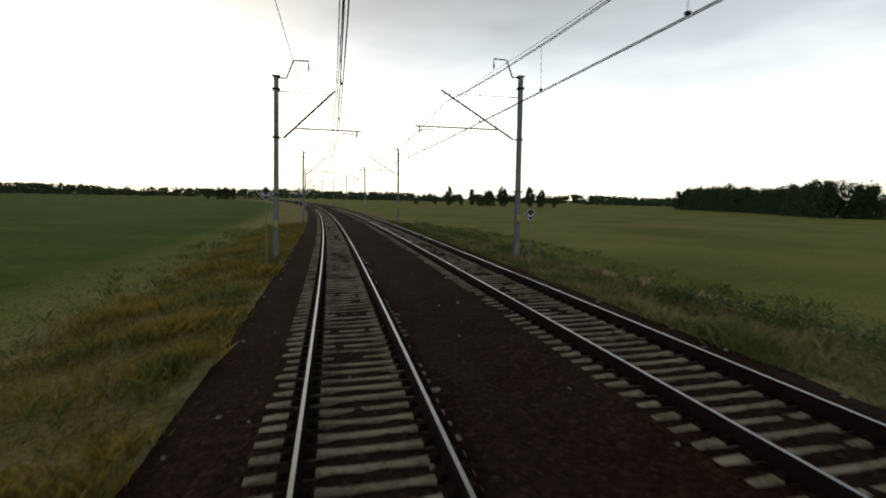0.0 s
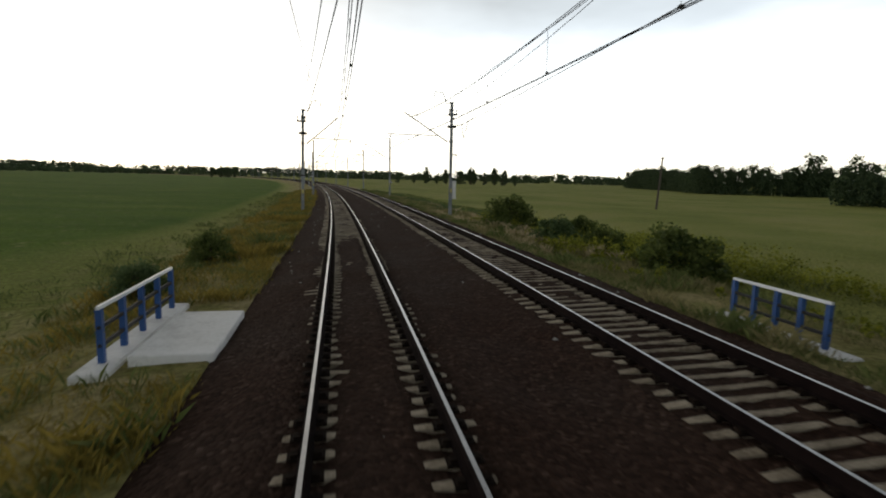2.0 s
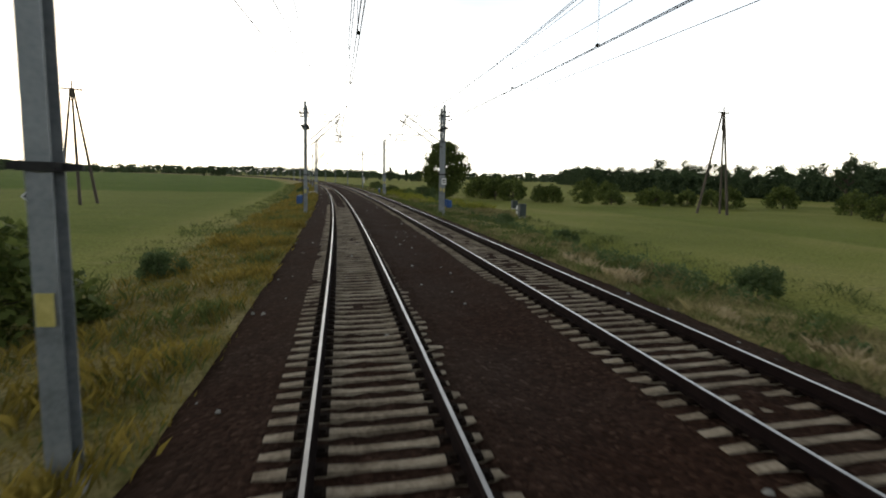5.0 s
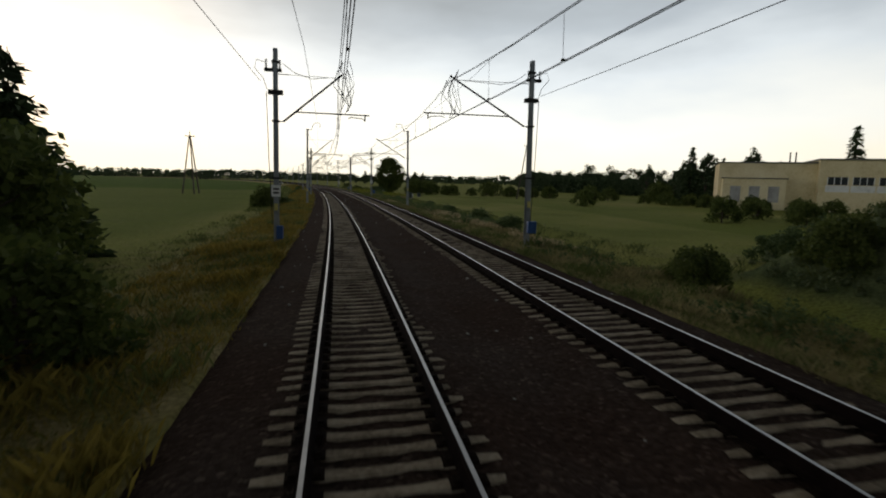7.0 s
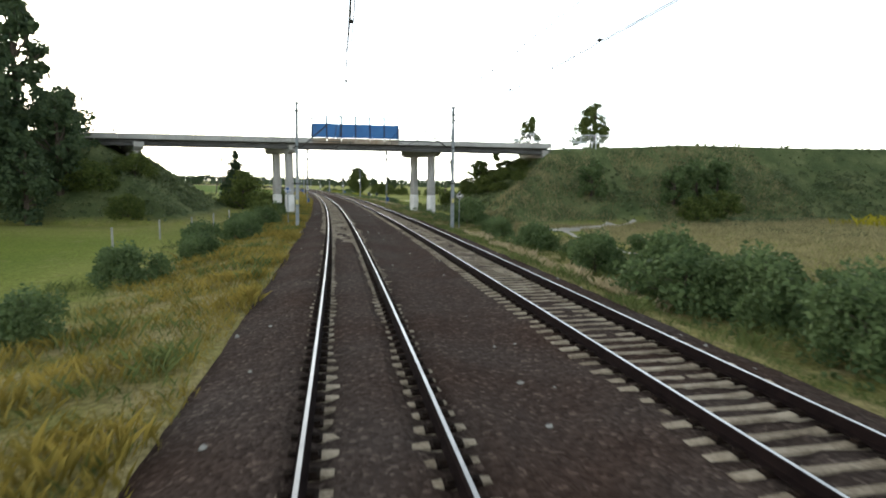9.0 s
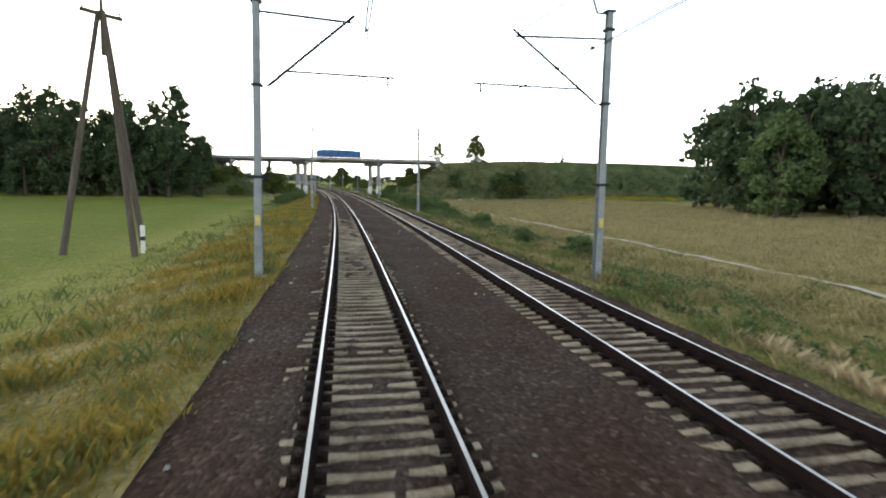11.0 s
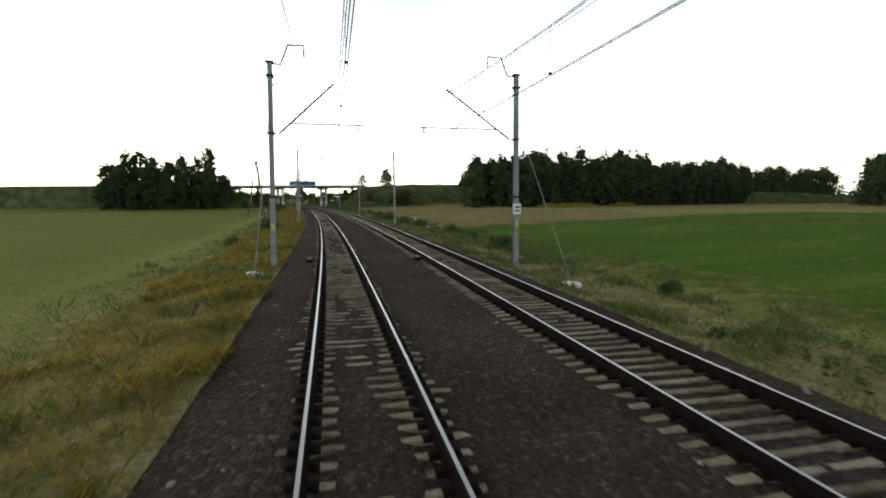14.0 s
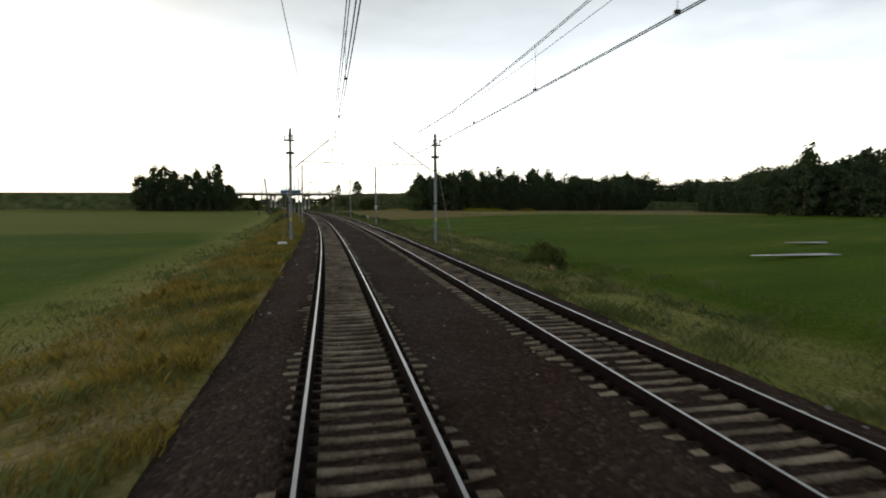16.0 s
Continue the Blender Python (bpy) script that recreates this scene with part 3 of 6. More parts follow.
# the ballast bed of both tracks, one body with sloped shoulders; stones lie over the sleepers' middles in places
def ballast_sheet():
    rng = np.random.default_rng(15)
    us = np.concatenate([np.arange(-520, -470, 4.0), np.arange(-470, 40, 0.5), np.arange(40, 160, 4.0), np.geomspace(160, 1500, 50)])
    cross = [(-3.6, -0.98, 0), (-3.0, -0.62, 0), (-2.6, -0.40, 0), (-2.25, -0.285, 0), (-1.9, -0.235, 0)]
    for middle, end in ((0.0, 1.9), (GAP, 1.75)):
        cross += [(middle + a, z, c) for a, z, c in ((-1.55, -0.225, 0), (-1.27, -0.200, 0), (-1.0, -0.208, 0), (-0.66, -0.226, 0), (-0.56, -0.226, 0), (-0.44, -0.226, 0.5), (-0.3, -0.226, 1), (-0.1, -0.226, 1), (0.1, -0.226, 1),
                  (0.3, -0.226, 1), (0.44, -0.226, 0.5), (0.56, -0.226, 0), (0.66, -0.226, 0), (0.95, -0.215, 0), (1.06, -0.192, 0), (1.3, -0.180, 0), (1.5, -0.205, 0))]
        if middle == 0.0:
            cross += [(2.0, -0.275, 0), (2.35, -0.285, 0), (2.7, -0.27, 0)]
    cross += [(GAP + 1.75, -0.245, 0), (GAP + 1.95, -0.31, 0), (GAP + 2.3, -0.48, 0), (GAP + 2.8, -0.78, 0), (GAP + 3.4, -1.1, 0)]
    side, base, fill = (np.array(c, float) for c in zip(*cross))
    uu, ss = np.meshgrid(us, side, indexing="ij")
    cover = np.interp(us, (-460, -395, -388, -312, -306, -268, -258, -228, -220, -212, -208, -95, -90, -86, -80, -35.5, -31.5, 0), (0.1, 0.1, 0.36, 0.3, 0.2, 0.4, 1.05, 1.05, 0.25, 0.2, 0.1, 0.1, 0.5, 0.55, 0.98, 0.98, 0.15, 0.3))
    second = np.interp(us, (-460, -150, -130, 0), (0.20, 0.20, 0.29, 0.29))
    cover = np.where(ss < 2.3, cover[:, None], second[:, None])
    wave = 0.022 * np.sin(uu * 1.3 + ss * 5) * np.sin(uu * 0.47 + ss * 2) + 0.018 * np.sin(uu * 0.21 + 1.0 + ss)
    z = base[None, :] + fill[None, :] * np.maximum(0, 0.085 * cover + wave * (cover > 0.3)) + rng.normal(0, 0.011, uu.shape) + 0.013 * np.sin(uu * 0.83 + ss * 2.1) * np.sin(uu * 0.29 + ss * 3.7 + 0.5)
    # stones banked over the sleepers' outer ends
    left_end = np.interp(us, (-460, -268, -262, -226, -220, -214, -92, -86, -38, -34), (0.7, 0.7, 1.0, 1.0, 0.5, 0.0, 0.0, 0.8, 0.8, 0.0))[:, None]
    right_end = np.interp(us, (-400, -385, -240, -225, -130, -118), (0.2, 0.7, 0.8, 0.3, 0.3, 0.9))[:, None]
    z = z + 0.042 * left_end * ((ss > -1.7) & (ss < -0.9)) + 0.034 * right_end * ((ss > 0.93) & (ss < 1.55))
    co = on_line_many(uu, ss, z + cant(uu) * ss)
    n, k = uu.shape
    i, j = np.meshgrid(np.arange(n - 1), np.arange(k - 1), indexing="ij")
    a = (i * k + j).ravel()
    faces = np.stack([a, a + 1, a + k + 1, a + k], 1)
    ob = raw_mesh("ballast_bed", co.reshape(-1, 3).tolist(), faces.tolist(), BALLAST)
    # stone painted darker up to the bridge and at the end, imitating darker exposure
    exposure_tint = np.clip(smooth(-205, -165, uu) + 0.35 * smooth(-385, -405, uu) + 0.18 * np.sin(uu * 0.05), 0, 1)
    a = ob.data.attributes.new("exposure_tint", "FLOAT", "POINT")
    a.data.foreach_set("value", exposure_tint.ravel().astype(np.float32))
    return tagged(ob, "dark brown crushed stone ballast under both tracks", "ballast", kind="structure")


ballast_sheet()


def rail_profile(centre):
    head, web, foot = 0.036, 0.009, 0.075
    p = [(-foot, -0.172), (-foot, -0.160), (-web, -0.140), (-web, -0.045), (-head, -0.036), (-head, -0.008), (-head + 0.006, -0.002), (-0.023, 0.0),
         (0.023, 0.0), (head - 0.006, -0.002), (head, -0.008), (head, -0.036), (web, -0.045), (web, -0.140), (foot, -0.160), (foot, -0.172)]
    return [(centre + a, b) for a, b in p]


tracks = []
for name, middle in (("railway_track", 0.0), ("railway_track", GAP)):
    track = thing(name, Matrix.Identity(4), "railway track of bright-topped rails on pale concrete sleepers", "railway track", "tracks of the line")
    tracks.append(track)
    for way in (-1, 1):
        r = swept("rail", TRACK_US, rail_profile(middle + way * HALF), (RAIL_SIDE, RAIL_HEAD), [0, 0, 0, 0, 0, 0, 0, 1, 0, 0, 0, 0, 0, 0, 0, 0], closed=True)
        r.parent = track
        r["label"] = "steel rail, rusty sides and polished running surface"

# ---- sleepers: the nearest as single pieces, the rest joined ----
SPACING = 0.37


def sleeper_mesh():
    """A prestressed concrete sleeper: raised rail seats, a lower waist, bevelled top, and its four rail clips."""
    bm = bmesh.new()
    sections = ((-1.25, 0.088, 0.062, -0.195), (-0.95, 0.092, 0.066, -0.176), (-0.56, 0.092, 0.066, -0.176), (-0.30, 0.080, 0.056, -0.190),
                (0.30, 0.080, 0.056, -0.190), (0.56, 0.092, 0.066, -0.176), (0.95, 0.092, 0.066, -0.176), (1.25, 0.088, 0.062, -0.195))
    rings = []
    for x, low, top, z in sections:
        rings.append([bm.verts.new(p) for p in ((x, -low, -0.33), (x, -top, z), (x, top, z), (x, low, -0.33))])
    for a, b in zip(rings, rings[1:]):
        for i in range(3):
            bm.faces.new((a[i], a[i + 1], b[i + 1], b[i]))
    bm.faces.new(rings[0][::-1])
    bm.faces.new(rings[-1])
    for seat in (-HALF, HALF):
        for f in {f for v in box(bm, (seat - 0.185, -0.078, -0.21), (seat + 0.185, 0.078, -0.170)) for f in v.link_faces}:
            f.material_index = 1
        for way in (-1, 1):
            x = seat + way * 0.115
            for f in {f for v in box(bm, (x - 0.035, -0.045, -0.178), (x + 0.035, 0.045, -0.140)) for f in v.link_faces}:
                f.material_index = 1
    bmesh.ops.recalc_face_normals(bm, faces=bm.faces)
    me = bpy.data.meshes.new("sleeper")
    bm.to_mesh(me)
    bm.free()
    me.materials.append(SLEEPER)
    me.materials.append(CLIP)
    return me


SLEEPER_MESH = sleeper_mesh()
rng = np.random.default_rng(4)


def sleeper_pose(u, middle, lift, skew):
    c = float(cant(u))
    return at_line(u, middle, lift + c * middle, skew) @ pose(0, 0, 0, 0, -math.degrees(c), 0)


def lay_sleepers(track, middle, single_from, single_to):
    us = np.arange(-470, 130, SPACING)
    base = np.array([v.co[:] for v in SLEEPER_MESH.vertices])
    polys = [tuple(p.vertices) for p in SLEEPER_MESH.polygons]
    slot = np.array([p.material_index for p in SLEEPER_MESH.polygons], np.int32)
    lone = 0
    verts, faces, slots = [], [], []
    for u in us:
        u = float(u + rng.normal(0, 0.008))
        lift, skew = float(rng.normal(0, 0.006)), float(rng.normal(0, 0.5))
        if single_from < u < single_to and lone < 300:
            ob = new("sleeper", SLEEPER_MESH)
            ob.parent = track
            ob.matrix_basis = sleeper_pose(u, middle, lift, skew)
            lone += 1
            continue
        m = np.array(sleeper_pose(u, middle, lift, skew))
        k = len(verts)
        verts.extend((base @ m[:3, :3].T + m[:3, 3]).tolist())
        faces.extend(tuple(k + i for i in p) for p in polys)
        slots.append(slot)
    ob = raw_mesh("sleeper_row", verts, faces, (SLEEPER, CLIP), track)
    ob.data.polygons.foreach_set("material_index", np.concatenate(slots))
    tagged(ob, "rows of pale concrete sleepers", kind="stuff")


# ---- overhead line ----
WIRE_H, CARRY_H = 5.50, 7.10     # contact wire and carrying wire at the masts
# along the line; the sides on which the two masts stand; d: a second mast beside it where two wire lengths overlap,
# i, w: insulators and a switch, b: a box, n: a stiff tie, g: a stay to the ground
MASTS = [(24.2, -2.62, 8.66, ""), (-15.5, -2.84, 8.52, "ic"), (-53.3, -2.64, 8.23, "d"), (-95.7, -2.76, 8.32, "dwbp"), (-134.3, -2.9, 8.5, ""), (-171.35, -2.95, 8.74, "wbq"),
         (-213.8, -2.78, 8.26, ""), (-252.6, -2.85, 8.05, ""), (-291.35, -2.88, 7.98, "n"), (-328.7, -3.0, 8.26, "n"), (-368.8, -2.70, 8.05, "gp"), (-407.3, -2.94, 8.12, "gi")]
MASTS += [(24.2 + 38.6 * i, -2.7, 8.4, "") for i in range(1, 16)]


def rise(u):
    """How much lower the overhead line hangs along the first stretch."""
    return float(np.interp(u, (-260, -180, -30), (0.0, -0.15, -0.36)))


def bracket_rise(u):
    return float(np.interp(u, (-260, -180, -95, -53, -15), (0.0, -0.15, -0.30, -0.22, -0.10)))


def h_column(bm, foot, top, depth, width, web=0.012, flange=0.016):
    """A steel column of H section, a little narrower at its top."""
    d, e = depth, depth - flange
    outline = ((-width, -d), (width, -d), (width, -e), (web, -e), (web, e), (width, e), (width, d), (-width, d), (-width, e), (-web, e), (-web, -e), (-width, -e))
    a = [bm.verts.new((x, y, foot)) for x, y in outline]
    b = [bm.verts.new((x * 0.82, y * 0.82, top)) for x, y in outline]
    for i in range(12):
        j = (i + 1) % 12
        bm.faces.new((a[i], a[j], b[j], b[i]))
    bm.faces.new(b)
    bm.faces.new(a[::-1])


def insulator(bm, a, b, r=0.06, discs=6):
    a, b = Vector(a), Vector(b)
    tube(bm, a, b, 0.022, sides=6)
    for i in range(discs):
        p = a.lerp(b, (i + 0.5) / discs)
        d = (b - a).normalized() * 0.014
        tube(bm, p - d, p + d, r, r * 0.6, sides=8)


def catenary_mast(u, side, toward, reach, marks, high=8.1, horn=True, up=0.0):
    """A mast with its bracket over a track. toward: +1 if the track lies to its right. reach: to the track's centre."""
    c = float(cant(u))
    mast = thing("catenary_mast", at_line(u, side - 4.0 * c, c * side) @ pose(0, 0, 0, 0, 0.5 * toward, 0), "grey galvanised steel catenary mast with a bracket over the track", "catenary mast", "masts along the line")
    foot = -0.70 if toward > 0 else -1.05
    bm = bmesh.new()
    h_column(bm, foot, high, 0.13, 0.11)
    part("post", bm, GALVANISED, mast)
    bm = bmesh.new()
    box(bm, (-0.23, -0.25, foot - 0.3), (0.23, 0.25, foot + 0.40), 0.03)
    box(bm, (-0.20, -0.20, foot + 0.40), (0.20, 0.20, foot + 0.43))
    part("foundation", bm, CONCRETE, mast, "grey concrete foundation block")
    t = toward
    tip = reach - 0.15
    bm = bmesh.new()
    root, head_p = Vector((t * 0.32, 0, 5.25 + up)), Vector((t * tip, 0, 7.38 + up))
    tube(bm, root, head_p, 0.044, 0.040)
    tube(bm, (t * 0.10, 0, 5.25 + up), root, 0.02, sides=6)
    part("bracket_tube", bm, DARK_STEEL, mast, "dark diagonal bracket tube")
    bm = bmesh.new()
    insulator(bm, root, root.lerp(head_p, 0.16))
    part("insulator", bm, PORCELAIN, mast, "brown ribbed insulator")
    bm = bmesh.new()
    tie_z = 7.22 + up
    if "n" in marks or "d" in marks:
        tube(bm, (t * 0.1, 0, tie_z + 0.05), (t * (tip - 0.1), 0, tie_z - 0.05), 0.034, sides=6)
    else:
        tube(bm, (t * 0.1, 0, tie_z), (t * 0.55, 0, tie_z), 0.02, sides=6)
        tube(bm, (t * 0.55, 0, tie_z), (t * (tip - 0.45), 0, tie_z), 0.010, sides=5)
        tube(bm, (t * (tip - 0.45), 0, tie_z), (t * (tip - 0.1), 0, tie_z - 0.02), 0.016, sides=6)
    part("tie_rod", bm, DARK_STEEL, mast)
    # registration tube that steadies the contact wires
    bm = bmesh.new()
    reg_z = 5.68 + up
    start = root.lerp(head_p, (reg_z - root.z) / (head_p.z - root.z))
    end_x = t * (reach + 1.05)
    tube(bm, start, (end_x, 0, reg_z + 0.02), 0.032, sides=6)
    tube(bm, (start.x + t * 0.25, 0, reg_z), (start.x + t * 0.25, 0, reg_z + 0.22), 0.008, sides=5)
    hang = t * (reach + 0.85)
    tube(bm, (hang, 0, reg_z), (hang, 0, reg_z - 0.24), 0.030, sides=6)
    part("registration_tube", bm, DARK_STEEL, mast)
    bm = bmesh.new()
    wire_x = t * reach + 0.12 * t
    pipe(bm, [(hang, 0, reg_z - 0.22), (hang - t * 0.12, 0, reg_z - 0.13), (wire_x + t * 0.1, 0, WIRE_H + 0.08 + up), (wire_x, 0, WIRE_H + 0.02 + up)], 0.020, 5)
    part("steady_arm", bm, DARK_STEEL, mast)
    if horn:
        bm = bmesh.new()
        pipe(bm, [(0, 0, high - 0.06), (t * 0.42, 0, high - 0.06), (t * 0.72, 0, high + 0.72), (t * 1.35, 0, high + 0.74), (t * 1.35, 0, high + 0.45)], 0.035, 6)
        box(bm, (-0.16, -0.16, high - 0.02), (0.16, 0.16, high + 0.03))
        part("feeder_horn", bm, DARK_STEEL, mast, "bent steel horn that carries the feeder wire")
        bm = bmesh.new()
        insulator(bm, (t * 1.35, 0, high + 0.50), (t * 1.35, 0, high + 0.28), 0.05, 4)
        part("feeder_insulator", bm, PORCELAIN, mast)
    for z in (high - 0.55, 5.25 + up, 2.65):
        bm = bmesh.new()
        box(bm, (-0.15, -0.16, z - 0.04), (0.15, 0.16, z + 0.04))
        if z < 3:
            box(bm, (-0.30, -0.02, z - 0.03), (0.30, 0.02, z + 0.03))
        part("clamp_band", bm, DARK_STEEL, mast)
    bm = bmesh.new()
    box(bm, (-0.075, -0.165, 1.25), (0.075, -0.155, 1.55))
    part("mast_plate", bm, YELLOW_PLATE, mast, "small faded yellow plate")
    if ("p" in marks and t < 0) or ("q" in marks and t > 0):
        bm = bmesh.new()
        box(bm, (-0.19, -0.180, 1.85), (0.19, -0.168, 2.35))
        plate = part("notice_plate", bm, WHITE_PAINT, mast, "white notice plate with dark marks")
        for k in range(2):
            bm = bmesh.new()
            box(bm, (-0.12, -0.186, 1.98 + 0.16 * k), (0.12, -0.181, 2.06 + 0.16 * k))
            part("mark", bm, BLACK_PAINT, plate)
    if "c" in marks and t < 0:
        # a long pale cable cover beside the post, and V-shaped strain insulators outside its head
        bm = bmesh.new()
        box(bm, (-t * 0.27 - 0.13, -0.20, 0.75), (-t * 0.27 + 0.13, 0.02, 2.15), 0.02)
        part("cable_cover", bm, WHITEWASH, mast, "long pale cable cover")
        bm = bmesh.new()
        tube(bm, (-t * 0.45, -0.02, 4.15), (-t * 0.30, -0.02, 2.15), 0.018, sides=6)
        box(bm, (min(0, -t * 0.55), -0.03, 4.12), (max(0, -t * 0.55), 0.03, 4.19))
        part("cable_rod", bm, DARK_STEEL, mast)
        bm = bmesh.new()
        insulator(bm, (-t * 0.15, 0, 6.35), (-t * 0.95, 0, 6.50), 0.075, 6)
        part("strain_insulator", bm, PORCELAIN, mast, "brown ribbed strain insulator")
        bm = bmesh.new()
        insulator(bm, (-t * 1.15, 0, 6.62), (-t * 1.75, 0, 7.05), 0.075, 5)
        part("strain_insulator", bm, PORCELAIN, mast, "brown ribbed strain insulator")
        bm = bmesh.new()
        for x in (0.72, 1.25):
            tube(bm, (-t * x, 0, 6.5 + 0.12 * x), (-t * 0.95, 0, 5.45), 0.016, sides=5)
            tube(bm, (-t * (x + 0.06), 0, 6.5 + 0.12 * x), (-t * 1.02, 0, 5.45), 0.016, sides=5)
        part("strain_link", bm, DARK_STEEL, mast)
    if ("b" in marks or "w" in marks) and "c" not in marks:
        bm = bmesh.new()
        x = 0.42 * -t if "d" in marks else (0.16 if t > 0 else 0.12)
        lift = 0.45 if "d" in marks and t > 0 else 0.0
        wide = 0.14 if t > 0 and "d" not in marks else 0.21
        box(bm, (x - wide, -0.44, 0.02 + lift), (x + wide, -0.17, 0.60 + lift), 0.03)
        part("cabinet_box", bm, BLUE_BOX, mast, "blue painted switch box")
    if "w" in marks or "i" in marks:
        # tensioning gear or switch: stacked insulators and hanging rods outside the post
        bm = bmesh.new()
        box(bm, (-t * 0.1 - 0.35, -0.10, high - 0.95), (-t * 0.1 + 0.35, 0.10, high - 0.83))
        for i in range(3):
            insulator(bm, (-t * 0.1 - 0.28 + 0.28 * i, 0, high - 0.83), (-t * 0.1 - 0.28 + 0.28 * i, 0, high - 0.45), 0.06, 5)
        part("line_switch", bm, DARK_STEEL, mast, "switch with stacked insulators")
        bm = bmesh.new()
        box(bm, (-0.30, -0.16, high - 1.9), (0.30, 0.16, high - 1.72))
        part("switch_yoke", bm, DARK_STEEL, mast)
        bm = bmesh.new()
        pipe(bm, [(-t * 0.42, 0, high - 0.6), (-t * 0.75, 0, high - 0.5), (-t * 0.85, 0, high - 0.85), (-t * 0.5, 0, high - 1.25), (-t * 0.35, 0, high - 1.7)], 0.014, 5)
        pipe(bm, [(t * 0.3, 0, high - 0.6), (t * 0.8, 0, high - 0.95), (t * 1.5, 0, high - 1.15), (t * (tip - 0.6), 0, high - 1.05)], 0.014, 5)
        pipe(bm, [(-t * 0.38, 0, high - 1.8), (-t * 0.30, 0, 3.4), (-t * 0.17, 0, 0.6)], 0.018, 5)
        part("jumper_cable", bm, WIRE, mast)
    return mast


def stay(u, side, block_u, block_side, top):
    """A guy rope from a mast down to its concrete anchor."""
    p, q = over_track(u, side, top), on_line(block_u, block_side, ground_height(np.array(block_u), np.array(block_side)) + 0.02)
    ob = thing("guy_stay", Matrix.Translation(q), "pale guy rope anchored to a low concrete block", "guy rope", "stays of the masts")
    bm = bmesh.new()
    tube(bm, Vector((0, 0, 0.15)), p - q, 0.016, sides=5)
    part("rope", bm, GALVANISED, ob)
    bm = bmesh.new()
    box(bm, (-0.28, -0.28, -0.35), (0.28, 0.28, 0.16), 0.05)
    part("anchor_block", bm, WHITEWASH, ob, "pale concrete anchor block")


for u, left, right, marks in MASTS:
    for side, toward, reach in ((left, 1, -left), (right, -1, right - GAP)):
        at = u + (3.2 if u == -15.5 and toward > 0 else 0.0)      # these two stand a little apart along the line
        catenary_mast(at, side, toward, reach, marks.replace("p", "") if "d" in marks else marks, horn="d" not in marks and "b" not in marks and marks != "gi", up=bracket_rise(u), high=8.1 if u < -60 or toward < 0 else 7.75)
        if "d" in marks:
            shift = (0.28 if u > -60 else 0.03) if toward > 0 else (-0.02 if u > -60 else -0.22)
            catenary_mast(u - 2.2, side + shift, toward, reach - shift * toward, marks, horn="w" not in marks, up=0.28 + bracket_rise(u))
        if "g" in marks:
            stay(u, side, u - (2.6 if toward > 0 else 5.6), side - toward * (0.45 if toward > 0 else 0.05), 6.1)

# wires over each track: two contact wires, a carrying wire above, droppers between; and the feeders on the horns
STOPS = sorted([row[0] for row in MASTS] + [-446.2, -485.0])


def span_wire(name, side_at, height, sag, radius, label, category="overhead wire", steps=10):
    bm = bmesh.new()
    pts = []
    for (a, b) in zip(STOPS, STOPS[1:]):
        if a > 500:
            continue
        for i in range(steps):
            f = i / steps
            u = a + (b - a) * f
            pts.append(over_track(u, side_at(a) + (side_at(b) - side_at(a)) * f, height + rise(u) - sag * 4 * f * (1 - f)))
    pipe(bm, pts, radius, 4)
    ob = mesh_object(name, bm, WIRE)
    return tagged(ob, label, category, "overhead wires")


def zigzag(middle):
    order = {u: i for i, u in enumerate(STOPS)}
    drift = lambda u: float(np.interp(u, (-260, -180), (0.06, 0.30))) if middle else -0.06
    return lambda u: middle + drift(u) + (0.12 if order[u] % 2 else -0.12)


for middle in (0.0, GAP):
    side_at = zigzag(middle)
    for shift in (-0.03, 0.03):
        span_wire("contact_wire", lambda u: side_at(u) + shift, WIRE_H, 0.03, 0.0115, "dark copper contact wire above the track")
    for shift in (-0.03, 0.03):
        span_wire("carrying_wire", lambda u: side_at(u) + shift, CARRY_H + 0.1, 0.72, 0.0115, "sagging dark carrying wire above the contact wires")
    bm = bmesh.new()
    for a, b in zip(STOPS, STOPS[1:]):
        if a > 160:
            continue
        for i in range(1, 7):
            f = i / 7
            s = side_at(a) + (side_at(b) - side_at(a)) * f
            u = a + (b - a) * f
            tube(bm, over_track(u, s, WIRE_H + rise(u)), over_track(u, s, CARRY_H + rise(u) + 0.1 - 0.72 * 4 * f * (1 - f)), 0.006, sides=4, caps=False)
            box(bm, over_track(u, s, WIRE_H + rise(u)) - Vector((0.035, 0.035, 0.0)), over_track(u, s, WIRE_H + rise(u)) + Vector((0.035, 0.035, 0.05)))
    ob = mesh_object("wire_droppers", bm, WIRE)
    tagged(ob, "thin droppers that hang the contact wires", "overhead wire", "overhead wires", "stuff")
# where two wire lengths overlap, the second one runs out to its anchor mast
for way, middle, stops in ((1, 0.0, ((-15.5, -2.7, 0.9), (-53.3, 0.25, 0.25), (-95.7, 0.25, 0.25), (-134.3, -2.9, 0.9))), (-1, GAP, ((-15.5, 8.42, 0.9), (-53.3, GAP + 0.45, 0.25), (-95.7, GAP + 0.45, 0.25), (-134.3, 8.45, 0.9)))):
    for height, sag, name in ((WIRE_H, 0.03, "contact_wire"), (CARRY_H + 0.1, 0.5, "carrying_wire")):
        bm = bmesh.new()
        pts = []
        for (a, sa, za), (b, sb, zb) in zip(stops, stops[1:]):
            for i in range(10 + (b == stops[-1][0])):
                f = i / 10
                u = a + (b - a) * f
                pts.append(over_track(u, sa + (sb - sa) * f, height + rise(u) + za + (zb - za) * f - sag * 4 * f * (1 - f)))
        pipe(bm, pts, 0.013, 4)
        tagged(mesh_object(name, bm, WIRE), "dark wire of the overlapping wire length above the track", "overhead wire", "overhead wires")
